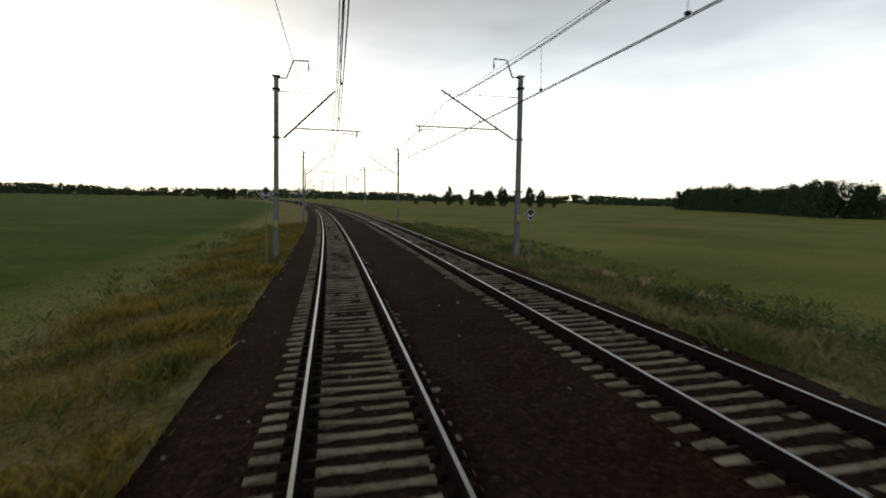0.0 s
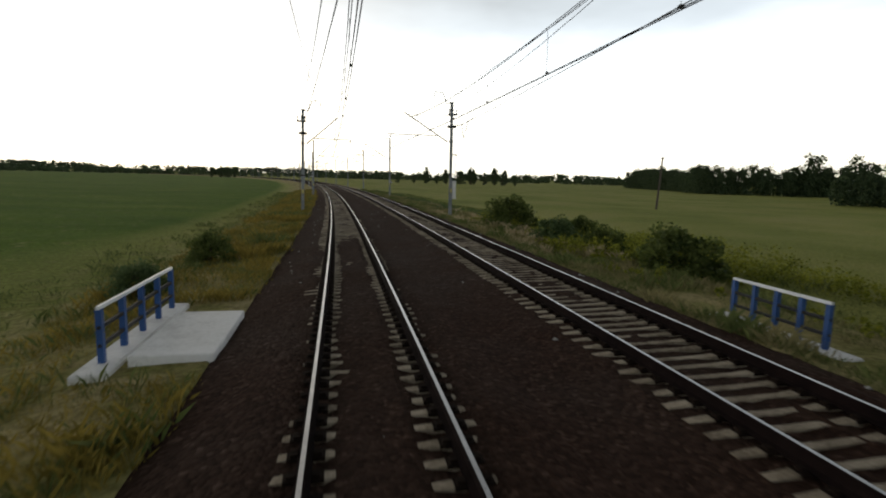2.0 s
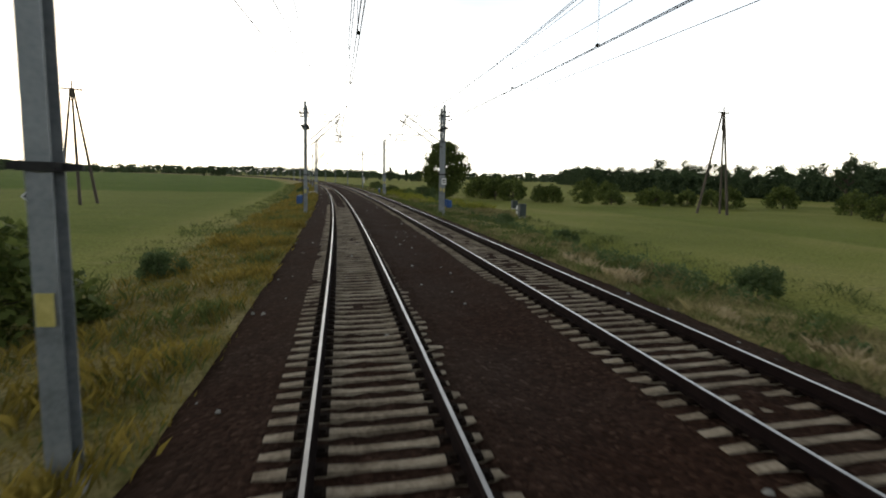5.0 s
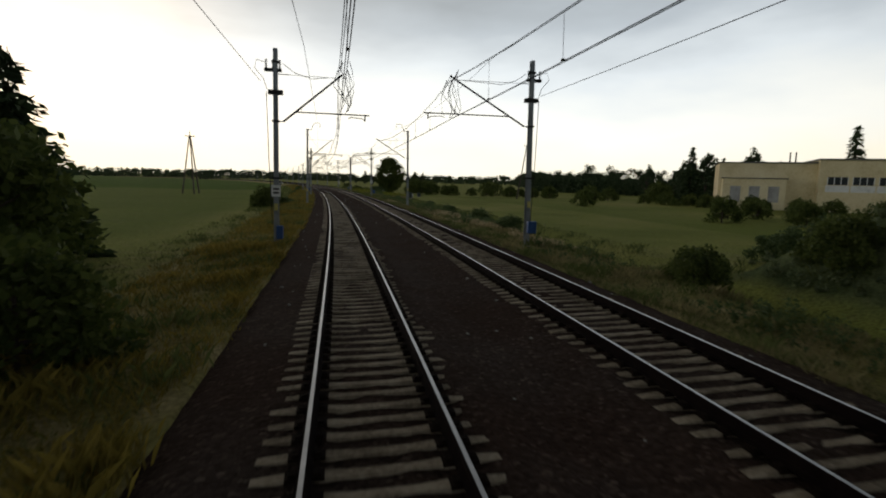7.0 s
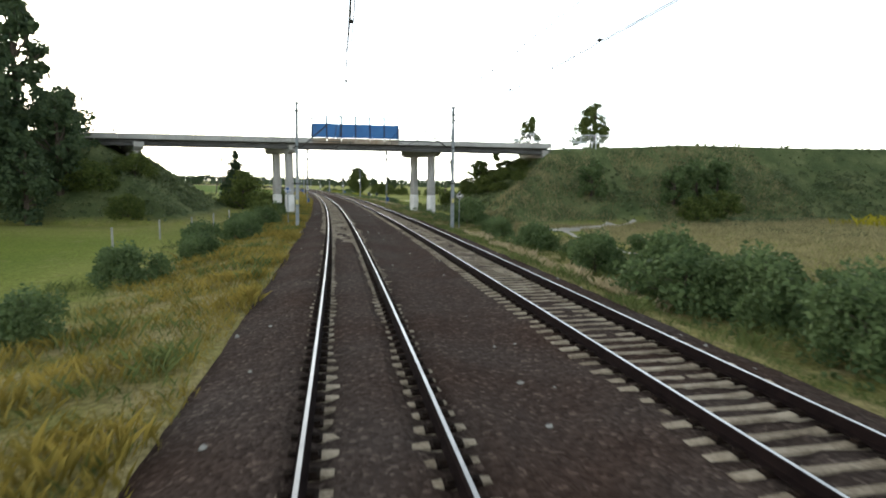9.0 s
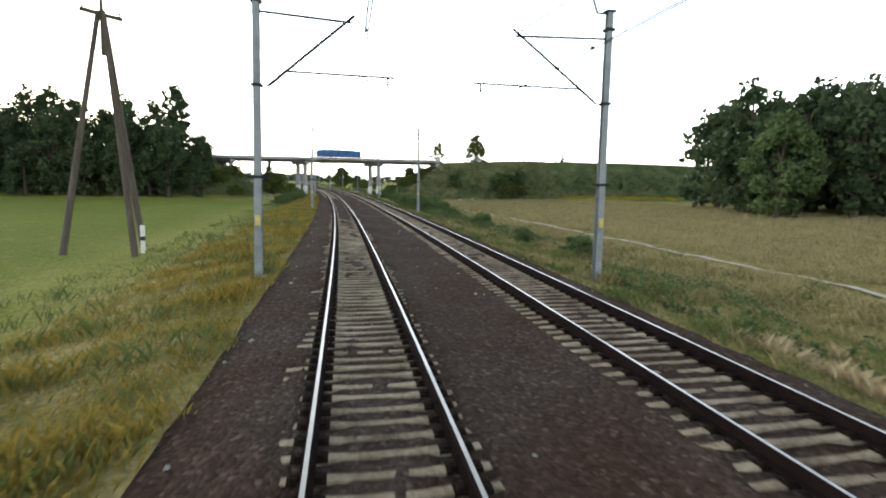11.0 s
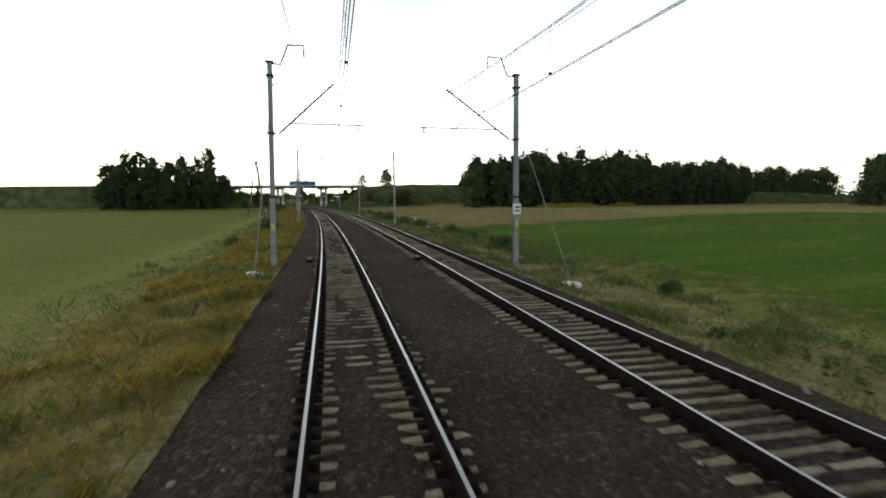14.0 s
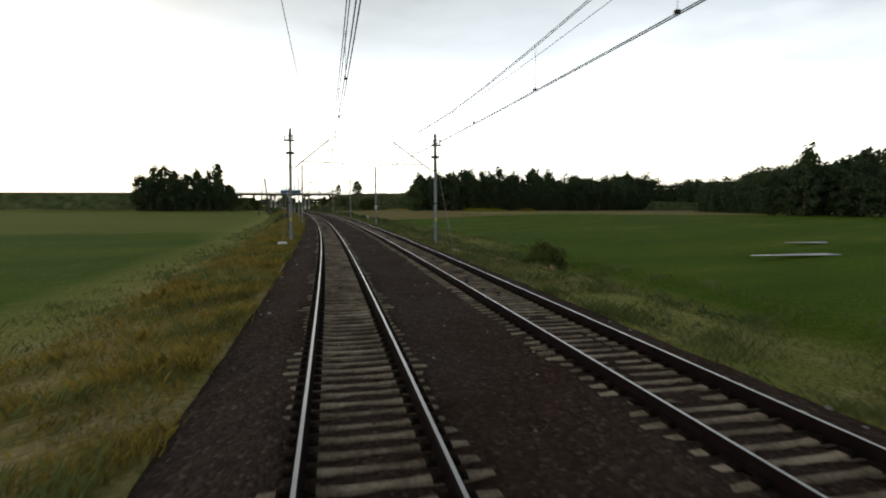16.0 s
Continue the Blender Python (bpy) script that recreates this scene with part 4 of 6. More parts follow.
# wires that end on the outer sides of the masts before the bridge
for ends in (((-171.4, -3.45, 6.75), (-213.8, -3.4, 6.2)), ((-171.4, 9.2, 6.5), (-213.8, 9.3, 6.6))):
    bm = bmesh.new()
    pipe(bm, [over_track(u, a, z) for u, a, z in ((ends[0][0] + (ends[1][0] - ends[0][0]) * k / 8, ends[0][1] + (ends[1][1] - ends[0][1]) * k / 8, ends[0][2] + (ends[1][2] - ends[0][2]) * k / 8 - 0.3 * (k / 8) * (1 - k / 8)) for k in range(9))], 0.013, 4)
    tagged(mesh_object("anchor_wire", bm, WIRE), "dark anchor wire strung between two catenary masts", "overhead wire", "overhead wires")
for side in (-2.95 + 1.35, 8.3 - 1.35):
    span_wire("feeder_wire", lambda u: side, 8.42, 0.5, 0.011, "thin feeder wire carried on the mast horns")



# loops of jumper cable between the carrying and contact wires where wire lengths meet
def jumper_loops(u, middle, seed):
    rr = random.Random(seed)
    top, low = CARRY_H + rise(u) + 0.05, WIRE_H + rise(u)
    ob = thing("jumper_loops", at_line(u, middle - 6.2 * float(cant(u)), middle * float(cant(u))), "loose loops of dark jumper cable between the overhead wires", "overhead wire", "jumper loops")
    for k in range(4):
        x0, x1, y = rr.uniform(-0.25, 0.25), rr.uniform(-0.2, 0.2), rr.uniform(-0.8, 0.8)
        bow = rr.choice((-1, 1)) * rr.uniform(0.15, 0.4)
        bm = bmesh.new()
        pipe(bm, [(x0, y, top), (x0 + bow * 0.6, y + 0.1, top - 0.35), (x0 + bow, y + 0.2, (top + low) / 2), (x1 + bow * 0.5, y + 0.1, low + 0.25), (x1, y, low)], 0.013, 5)
        part("loop", bm, WIRE, ob)


for i, u in enumerate((-93.8, -99.2, -101.0, -172.6, -174.2)):
    for middle in (0.0, GAP):
        jumper_loops(u, middle, 100 + 2 * i + (middle > 0))
# ---- plants ----
def leaves_in(rng, centres, radii, per, size, flat=0.6):
    """Leaf quads strewn through balls: corner array (n, 4, 3)."""
    k = len(centres)
    c = np.repeat(np.asarray(centres, float), per, axis=0)
    r = np.repeat(np.asarray(radii, float), per)
    n = len(c)
    d = rng.normal(size=(n, 3))
    d /= np.linalg.norm(d, axis=1, keepdims=True)
    p = c + d * (r * rng.uniform(0.25, 1.0, n) ** 0.6)[:, None] * np.array([1, 1, flat + 0.2])
    a = rng.normal(size=(n, 3))
    a /= np.linalg.norm(a, axis=1, keepdims=True)
    b = np.cross(a, rng.normal(size=(n, 3)))
    b /= np.linalg.norm(b, axis=1, keepdims=True)
    s = size * rng.uniform(0.6, 1.3, n)[:, None]
    return np.stack([p - a * s, p + b * s * 0.6, p + a * s, p - b * s * 0.6], 1)


def limb(bm, points, r0, r1, sides=6):
    points = [Vector(p) for p in points]
    n = len(points)
    rings = []
    for i, p in enumerate(points):
        d = (points[min(i + 1, n - 1)] - points[max(i - 1, 0)]).normalized()
        q = d.to_track_quat("Z", "Y").to_matrix()
        r = r0 + (r1 - r0) * i / (n - 1)
        rings.append([bm.verts.new(p + q @ Vector((r * math.cos(k * math.tau / sides), r * math.sin(k * math.tau / sides), 0))) for k in range(sides)])
    for s, t in zip(rings, rings[1:]):
        for k in range(sides):
            j = (k + 1) % sides
            bm.faces.new((s[k], s[j], t[j], t[k]))


def broadleaf(seed, height, width, clear=0.15, clumps=60, per=60, leaf=0.22, mat=None, name="tree", label="", category="tree", group="", trunk=True, clump_size=0.16):
    """A tree: tapered trunk, limbs to the outer clumps, and a crown of leaf clumps with gaps and an uneven outline."""
    rng = np.random.default_rng(seed)
    root = thing(name, Matrix.Identity(4), label, category, group)
    half = width / 2
    lo = height * clear
    centres, radii = [], []
    while len(centres) < clumps:
        d = rng.normal(size=3)
        d /= np.linalg.norm(d)
        d *= rng.uniform(0.45, 1.0) ** 0.5
        z = lo + (height - lo) * ((0.5 + 0.5 * d[2]) if clear > 0.02 else abs(d[2]) ** 0.8 * 0.95 + 0.05)
        belly = 1.0 - (0.35 if clear > 0.02 else 0.15) * max(0, d[2]) - 0.15 * max(0, -d[2])
        wob = 1.0 + 0.22 * math.sin(3 * math.atan2(d[1], d[0]) + seed) + 0.12 * rng.normal()
        centres.append((d[0] * half * belly * wob * 0.9, d[1] * half * belly * wob * 0.9, z - 0.04 * height))
        radii.append(width * clump_size * rng.uniform(0.6, 1.25))
    crown = soup("crown", leaves_in(rng, centres, radii, per, leaf), mat or LEAF, root)
    if trunk:
        bm = bmesh.new()
        lean = rng.normal(0, 0.03, 2) * height
        stem = [(0, 0, -0.5), (lean[0] * 0.2, lean[1] * 0.2, height * 0.25), (lean[0] * 0.6, lean[1] * 0.6, height * 0.55), (lean[0], lean[1], height * 0.88)]
        limb(bm, stem, height * 0.032, height * 0.006, 8)
        for i in range(0, clumps, max(1, clumps // 14)):
            z = min(centres[i][2] * 0.7, height * 0.6)
            f = z / height
            base = Vector((lean[0] * f, lean[1] * f, max(z, lo * 0.8)))
            end = Vector(centres[i])
            limb(bm, [base, base.lerp(end, 0.5) + Vector((0, 0, -0.02 * height)), end], height * 0.011, height * 0.003, 5)
        part("trunk", bm, BARK, root)
    return root


def spruce(seed, height, width, label, leaf=0.25, tiers=17, group=""):
    rng = np.random.default_rng(seed)
    root = thing("spruce_tree", Matrix.Identity(4), label, "spruce tree", group)
    bm = bmesh.new()
    limb(bm, [(0, 0, -0.5), (0, 0, height * 0.5), (0.02 * height, 0, height)], height * 0.02, 0.01, 7)
    quads = []
    for i in range(tiers):
        f = (i + 0.3) / tiers
        level = height * (0.06 + 0.92 * f)
        reach = width / 2 * (1 - f) ** 0.85 + 0.1
        arms = max(5, int(11 * (1 - f * 0.6)))
        for k in range(arms):
            a = k * math.tau / arms + rng.uniform(0, 0.6)
            z = level + rng.uniform(-0.55, 0.55) * height / tiers
            r = reach * rng.uniform(0.7, 1.12)
            tip = np.array([math.cos(a) * r, math.sin(a) * r, z - 0.22 * r])
            if i % 2 == 0:
                limb(bm, [(0, 0, z), tuple(tip)], 0.03, 0.008, 4)
            n = max(8, int(44 * r / (width / 2)))
            t = rng.uniform(0.15, 1.0, n)
            p = np.array([0, 0, z]) + (tip - [0, 0, z]) * t[:, None] + rng.normal(0, 0.07 * width / 3, (n, 3))
            along = np.tile((tip - [0, 0, z]) / (np.linalg.norm(tip - [0, 0, z]) + 1e-6), (n, 1)) + rng.normal(0, 0.45, (n, 3))
            across = np.cross(along, rng.normal(size=(n, 3)))
            across /= np.linalg.norm(across, axis=1, keepdims=True)
            s = leaf * rng.uniform(0.7, 1.4, n)[:, None]
            quads.append(np.stack([p - along * s, p + across * s * 0.45, p + along * s, p - across * s * 0.45], 1))
    part("trunk", bm, BARK, root)
    soup("crown", np.concatenate(quads), LEAF_PINE, root)
    return root


def ground_at(u, side):
    return float(ground_height(np.array(u), np.array(side)))


def plant(ob, u, side, turn=0.0, scale=1.0, z=None):
    p = on_line(u, side, ground_at(u, side) if z is None else z)
    ob.matrix_basis = Matrix.LocRotScale(p, Euler((0, 0, turn)), Vector((scale, scale, scale)))
    return ob


def copy_plant(ob, u, side, turn=0.0, scale=1.0, tall=1.0):
    c = copy_thing(ob, Matrix.Identity(4))
    p = on_line(u, side, ground_at(u, side))
    c.matrix_basis = Matrix.LocRotScale(p, Euler((0, 0, turn)), Vector((scale, scale, scale * tall)))
    return c


# the lone oak beside the culvert
plant(broadleaf(3, 10.5, 7.9, 0.05, 168, 130, 0.17, LEAF, "oak_tree", "lone broad dark green oak in the meadow", "tree", clump_size=0.13), -49.0, 19.25)
# hedge and shrubs behind it
HEDGE = broadleaf(11, 4.2, 5.6, 0.0, 46, 60, 0.20, LEAF, "hedge_bush", "dense dark green hedge bush in the meadow", "bush", "hedge behind the oak", trunk=True, clump_size=0.17)
plant(HEDGE, -45.5, 27.5)
for i, (u, s, k) in enumerate(((-50, 28.6, 1.0), (-55, 30.0, 0.95), (-60.6, 32.8, 0.68), (-36, 30, 1.0), (-64, 38.5, 0.55), (-66, 42, 0.6), (-69, 47.5, 0.7), (-52, 50, 0.9), (-74, 56, 0.8), (-40, 52, 1.0), (-84, 66, 0.8),
                             (-96, 55, 0.65), (-88, 78, 1.1), (-78, 84, 1.2), (-104, 66, 0.6), (-110, 66.5, 0.5), (-118, 66, 0.55), (-124, 67, 0.6), (-131, 68, 0.55), (-138, 66, 0.6), (-128, 63, 0.45), (-108, 63, 0.4), (-70, 70, 0.9),
                             (-65.4, 48, 0.6), (-66.3, 51.2, 0.6), (-67.3, 54.5, 0.65), (-68.5, 58, 0.65), (-61.2, 34.5, 0.7), (-112.6, 43, 0.75), (-147.9, 39.8, 0.66), (-144, 48, 0.6), (-149, 49, 0.55), (-153.5, 44.5, 0.6), (-155, 52, 0.7), (-100, 64, 0.5), (-113, 68, 0.6), (-121, 70, 0.5), (-127, 66, 0.5), (-106, 70, 0.6), (-116, 64, 0.35), (-121, 63.5, 0.4), (-111, 63, 0.35), (-134, 64.5, 0.45))):
    copy_plant(HEDGE, u, s, i * 1.3, k)

# low bushes and tall weeds along the line: place, width, height
BUSH_A = broadleaf(21, 1.0, 1.7, 0.0, 40, 110, 0.050, LEAF_BUSH, "bush", "low green bush in the verge beside the line", "bush", "bushes of the verge", trunk=True, clump_size=0.18)
BUSH_B = broadleaf(22, 1.0, 1.5, 0.0, 36, 115, 0.045, LEAF_BUSH, "bush", "low leafy weed bush in the verge beside the line", "bush", "bushes of the verge", trunk=True, clump_size=0.2)
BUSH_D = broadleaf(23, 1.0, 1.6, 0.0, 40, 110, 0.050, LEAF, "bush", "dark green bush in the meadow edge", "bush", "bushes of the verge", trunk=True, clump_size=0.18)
BUSHES = ((-23, 10.6, 2.0, "D"), (-26, 14.3, 1.3, "D"), (-20.7, 11.6, 1.4, "D"), (-31.5, 10.3, 1.3, "A"), (-34, 11.4, 1.2, "D"), (-38.6, 11.8, 2.0, "D"), 
          (-52, 12.3, 1.6, "D"), (-56, 15.5, 1.7, "A"), (-58, 12.6, 1.6, "B"), (-61, 11.0, 1.2, "B"), (-64, 14.5, 1.3, "A"), (-70, 11.6, 1.0, "B"), (-76, 12.4, 1.2, "B"), (-82, 11.5, 0.9, "A"), (-49, 15.5, 1.8, "A"),
          (-100, 12.6, 1.1, "B"), (-112, 12.0, 0.9, "A"), (-125, 13, 1.0, "B"), (-138, 12.4, 1.1, "A"), (-150, 12.5, 1.2, "B"), (-161, 11.4, 1.3, "B"),
          (-176.5, 14.3, 1.2, "D"), (-175.1, 19.6, 1.3, "A"), (-180, 11.4, 1.3, "D"), (-181.5, 15.6, 1.5, "D"), (-183, 18.0, 1.5, "D"), (-178.6, 18.4, 1.6, "A"), (-205.5, 11.6, 1.5, "A"), (-203, 13.8, 1.2, "B"), (-210.6, 10.2, 2.0, "B"), (-212.4, 11.6, 1.0, "A"),
          (-216, 11.0, 1.2, "B"), (-219.5, 9.9, 1.1, "A"), (-222.5, 11.1, 1.3, "B"), (-226, 10.0, 1.2, "B"), (-229.5, 11.2, 1.4, "A"), (-232.5, 9.9, 1.2, "B"), (-235.5, 10.7, 1.7, "A"), (-238, 11.8, 1.5, "B"), (-240.5, 9.9, 1.6, "B"),
          (-243, 11.2, 1.5, "A"), (-246.5, 10.0, 1.3, "B"), (-251, 11.0, 1.2, "A"), (-258, 10.4, 1.1, "B"), (-268, 10.6, 1.0, "A"), (-279, 9.9, 0.9, "B"), (-284, 11, 1.0, "A"), (-302, 10.2, 1.0, "B"), (-306, 11.2, 1.2, "A"),
          (-309.5, 10.6, 1.2, "B"), (-315.4, 9.6, 1.2, "A"), (-326, 9.9, 1.0, "B"), (-334, 10.3, 0.9, "B"), (-336.6, 11.4, 0.7, "A"), (-344, 13.0, 0.8, "A"), (-358.4, 11.1, 1.2, "A"), (-374, 12.5, 0.6, "B"), (-384, 13.0, 0.7, "A"),
          (-398, 12.2, 0.6, "B"), (-420.2, 11.7, 1.45, "D"), (-412, 13, 0.6, "A"),
          (-36, -4.9, 1.0, "D"), (-41.5, -5.4, 0.8, "A"), (-70, -6.2, 0.7, "B"), (-122, -6.0, 0.8, "A"), (-127, -8.0, 2.6, "D"), (-186, -5.6, 1.9, "D"), (-189.5, -7.4, 2.2, "D"), (-197, -5.8, 1.5, "A"), (-202, -6.4, 1.6, "D"),
          (-207.9, -5.6, 1.5, "B"), (-212, -6.6, 1.4, "A"), (-216, -5.6, 1.2, "B"), (-219.3, -5.9, 1.3, "A"), (-222.6, -7.2, 1.4, "B"), (-227, -6.2, 1.2, "B"), (-232, -7.5, 1.3, "A"), (-240, -6.4, 1.0, "B"), (-339.6, 12.3, 1.15, "D"), (-333.8, -6.0, 1.1, "A"), (-352, -7.0, 0.7, "B"),
          (-226.0, 9.6, 1.2, "A"), (-233.2, 9.3, 1.4, "B"), (-238.6, 9.2, 1.7, "A"), (-243.6, 9.3, 1.5, "B"), (-246.4, 9.6, 1.2, "A"),
          (-237.5, 12.6, 1.9, "A"), (-241.2, 12.4, 1.8, "B"), (-234.2, 12.2, 1.6, "B"), (-244.8, 12.2, 1.6, "A"), (-213.9, 10.9, 0.9, "B"), (-208.4, 11.4, 1.5, "A"))
for i, (u, s, h, kind) in enumerate(BUSHES):
    model = {"A": BUSH_A, "B": BUSH_B, "D": BUSH_D}[kind]
    if model.location.length == 0:
        model.matrix_basis = Matrix.LocRotScale(on_line(u, s, ground_at(u, s)), Euler((0, 0, i)), Vector((h, h, h)))
    else:
        copy_plant(model, u, s, i * 2.1, h * 1.05, 0.9 + 0.2 * ((i * 7) % 5) / 4)

# trees round the bridge
plant(broadleaf(31, 8.6, 3.3, 0.12, 52, 90, 0.14, LEAF, "young_tree", "slender young tree with sparse leaves behind the bridge", "tree", clump_size=0.15), -183.4, 26.5)
plant(broadleaf(32, 11.6, 5.6, 0.10, 110, 100, 0.15, LEAF, "young_tree", "sparse round-headed tree behind the road embankment", "tree", clump_size=0.13), -182.8, 36.3)
plant(broadleaf(33, 2.9, 3.4, 0.05, 40, 50, 0.18, LEAF, "young_tree", "light green bushy tree at the embankment's foot", "tree"), -183, 19.8)
plant(broadleaf(34, 3.8, 1.5, 0.2, 30, 50, 0.16, LEAF, "young_tree", "thin young tree on the embankment's slope", "tree"), -184, 22.0)
plant(spruce(35, 8.2, 5.6, "dark green spruce behind the bridge"), -171.7, -12.9)
plant(broadleaf(36, 5.2, 6.5, 0.0, 60, 60, 0.2, LEAF, "shrub", "dark green shrub under the spruce", "bush"), -176, -11.5)
plant(broadleaf(37, 4.0, 3.0, 0.0, 40, 60, 0.17, LEAF_BUSH, "shrub", "green shrub on the road embankment's slope", "bush", "shrubs of the embankment"), -203.0, 25.2)
for i, (u, s, k) in enumerate(((-204.5, 33.6, 1.1), (-204.8, 36.0, 1.25), (-204.6, 38.6, 1.1), (-205.5, 62, 0.4), (-200, -24, 0.7), (-201, -31, 0.8))):
    copy_plant(bpy.data.objects["shrub.001"], u, s, i * 1.7, k)

# the copse behind the flat-roofed building
FAR_SPRUCE = plant(spruce(41, 12.5, 5.6, "tall dark spruce behind the yellow building", 0.3, group="spruces behind the building"), -97, 77.6)
for u, s, k in ((-101, 82, 0.8), (-114, 100, 1.3), (-122, 104, 0.9), (-140, 110, 0.95)):
    copy_plant(FAR_SPRUCE, u, s, u, k)

# woods: a few trees, repeated
WOOD = [broadleaf(51 + i, h, w, c, 64, 44, 0.33, LEAF_FOREST, "forest_tree", "tall dark green tree of the wood's edge", "tree", "trees of the woods", clump_size=0.17)
        for i, (h, w, c) in enumerate(((11.5, 6.5, 0.05), (13.5, 6.0, 0.1), (10.0, 6.8, 0.0), (12.5, 5.4, 0.1)))]
plant(broadleaf(61, 10.2, 6.4, 0.04, 70, 70, 0.24, LEAF_BUSH, "birch_tree", "pale-leaved tree at the wood's corner", "tree", clump_size=0.14), -266.0, 39.6)
pick = random.Random(8)
spots, far_spots = [], []
for row in range(4):                                   # the wood beyond the pale meadow
    for k in range(46):
        s = 42.2 + k * 4.2 + pick.uniform(-1.3, 1.3) + row * 1.5
        spots.append((-266.5 + row * 5 + pick.uniform(-1.5, 1.5) + 0.0022 * (s - 33) ** 2, s, pick.uniform(0.86, 1.16) * (1 + 0.1 * min(row, 2))))
for row in range(2):                                   # a farther wood beyond its gap
    for k in range(34):
        s = 190 + k * 6.5
        far_spots.append((-150 + 0.1 * (s - 190) + row * 6 + pick.uniform(-2, 2), s + row * 3, pick.uniform(1.7, 2.2)))
for row in range(3):                                   # the wood that joins it to the near one
    for k in range(24):
        f = k / 23
        far_spots.append((-232 - 95 * f + row * 6 + pick.uniform(-2, 2), 250 - 55 * f + row * 3 + pick.uniform(-2, 2), pick.uniform(1.5, 1.9)))
for row in range(3):                                   # the near wood at the field's end
    for k in range(16):
        s = 112 + k * 5 + pick.uniform(-1.5, 1.5)
        spots.append((-352 - k * 2.2 + row * 5 + pick.uniform(-1, 1), s, pick.uniform(1.0, 1.25)))
for row in range(3):                                   # its lower edge, drawn back from the field
    for k in range(15):
        f = k / 14
        far_spots.append((-286 - 62 * f + row * 6 + pick.uniform(-1.5, 1.5), 154 - 26 * f + row * 4 + pick.uniform(-1.5, 1.5), pick.uniform(0.88, 1.08) + 0.06 * f))
for row in range(3):                                   # the low wood beyond the first meadow, as far as the building
    for k in range(44):
        u = 34 - k * 3.0 + pick.uniform(-1.2, 1.2)
        s = float(np.interp(-u, (-34, 62, 100), (106, 124, 104))) + row * 5 + pick.uniform(-1.5, 1.5)
        far_spots.append((u, s, pick.uniform(0.50, 0.64) * (1.3 if u < -40 else 1.0)))
for row in range(3):                                   # the grove left of the line
    for k in range(9):
        s = -23.5 - k * 4.2 + pick.uniform(-1, 1)
        spots.append((-206 + row * 5.5 + pick.uniform(-1.2, 1.2), s, pick.uniform(0.85, 1.15) * (0.72 if k < 1 else 1.0)))
for row in range(4):                                   # the woods right of the first fields
    for k in range(64):
        u = 302 - k * 3.2
        s = float(np.interp(-u, (-302, -240, -180, -140, -100), (282, 246, 206, 168, 205))) + row * 5
        far_spots.append((u + pick.uniform(-2, 2) + row * 2, s + pick.uniform(-2, 2), pick.uniform(0.9, 1.12) * (1.15 if u > 230 else 0.95)))
for k in range(40):
    far_spots.append((112 - 2.0 * k + pick.uniform(-3, 3), 196 + 3.0 * k + pick.uniform(-3, 3), pick.uniform(1.1, 1.4)))
for u, s, k in ((290, 145, 1.15), (296, 140, 0.85), (300, 131, 1.1), (310, 127, 1.2), (318, 119, 0.95), (330, 108, 1.1), (338, 101, 0.6), (346, 90, 0.55), (286, 151, 0.9), (280, 156, 0.5), (305, 136, 0.75), (314, 123, 0.7), (324, 114, 0.6), (284, 148, 0.7),
                (-60, 95, 0.7), (-64, 97, 0.75), (-68, 98, 0.8), (-74, 96, 0.85), (-80, 93, 0.85), (-85, 90, 0.9), (-90, 88, 0.9), (-95, 87, 0.85), (-100, 90, 0.85), (470, -27, 1.0), (474, -21, 0.9), (478, -32, 0.85), (480, -40, 0.7)):
    spots.append((u, s, k))
for i, (u, s, k) in enumerate(spots):
    model = WOOD[i % 4]
    if i < 4:
        model.matrix_basis = Matrix.LocRotScale(on_line(u, s, ground_at(u, s)), Euler((0, 0, i)), Vector((k, k, k)))
    else:
        copy_plant(model, u, s, pick.uniform(0, 6.28), k, pick.uniform(0.85, 1.15))


def far_wood():
    """Woods a few hundred metres off, joined: crowns of leaf clumps down to the ground."""
    rng = np.random.default_rng(70)
    quads = []
    for u, s, k in far_spots:
        h, w = 12.0 * k * rng.uniform(0.85, 1.15), 7.5 * k
        foot = on_line(u, s, ground_at(u, s))
        f = rng.uniform(0.02, 1.0, 30)
        a = rng.uniform(0, math.tau, 30)
        r = w * 0.45 * np.sqrt(np.clip(1.05 - f ** 2, 0.05, 1)) * rng.uniform(0.3, 1.0, 30)
        c = np.stack([foot.x + np.cos(a) * r, foot.y + np.sin(a) * r, foot.z + h * f * 0.92], 1)
        quads.append(leaves_in(rng, c, w * rng.uniform(0.16, 0.26, 30), 26, 0.42 * max(0.8, k), 0.8))
    ob = soup("far_wood", np.concatenate(quads), LEAF_FOREST)
    return tagged(ob, "dark mixed woods beyond the fields", "woods", kind="stuff")


far_wood()


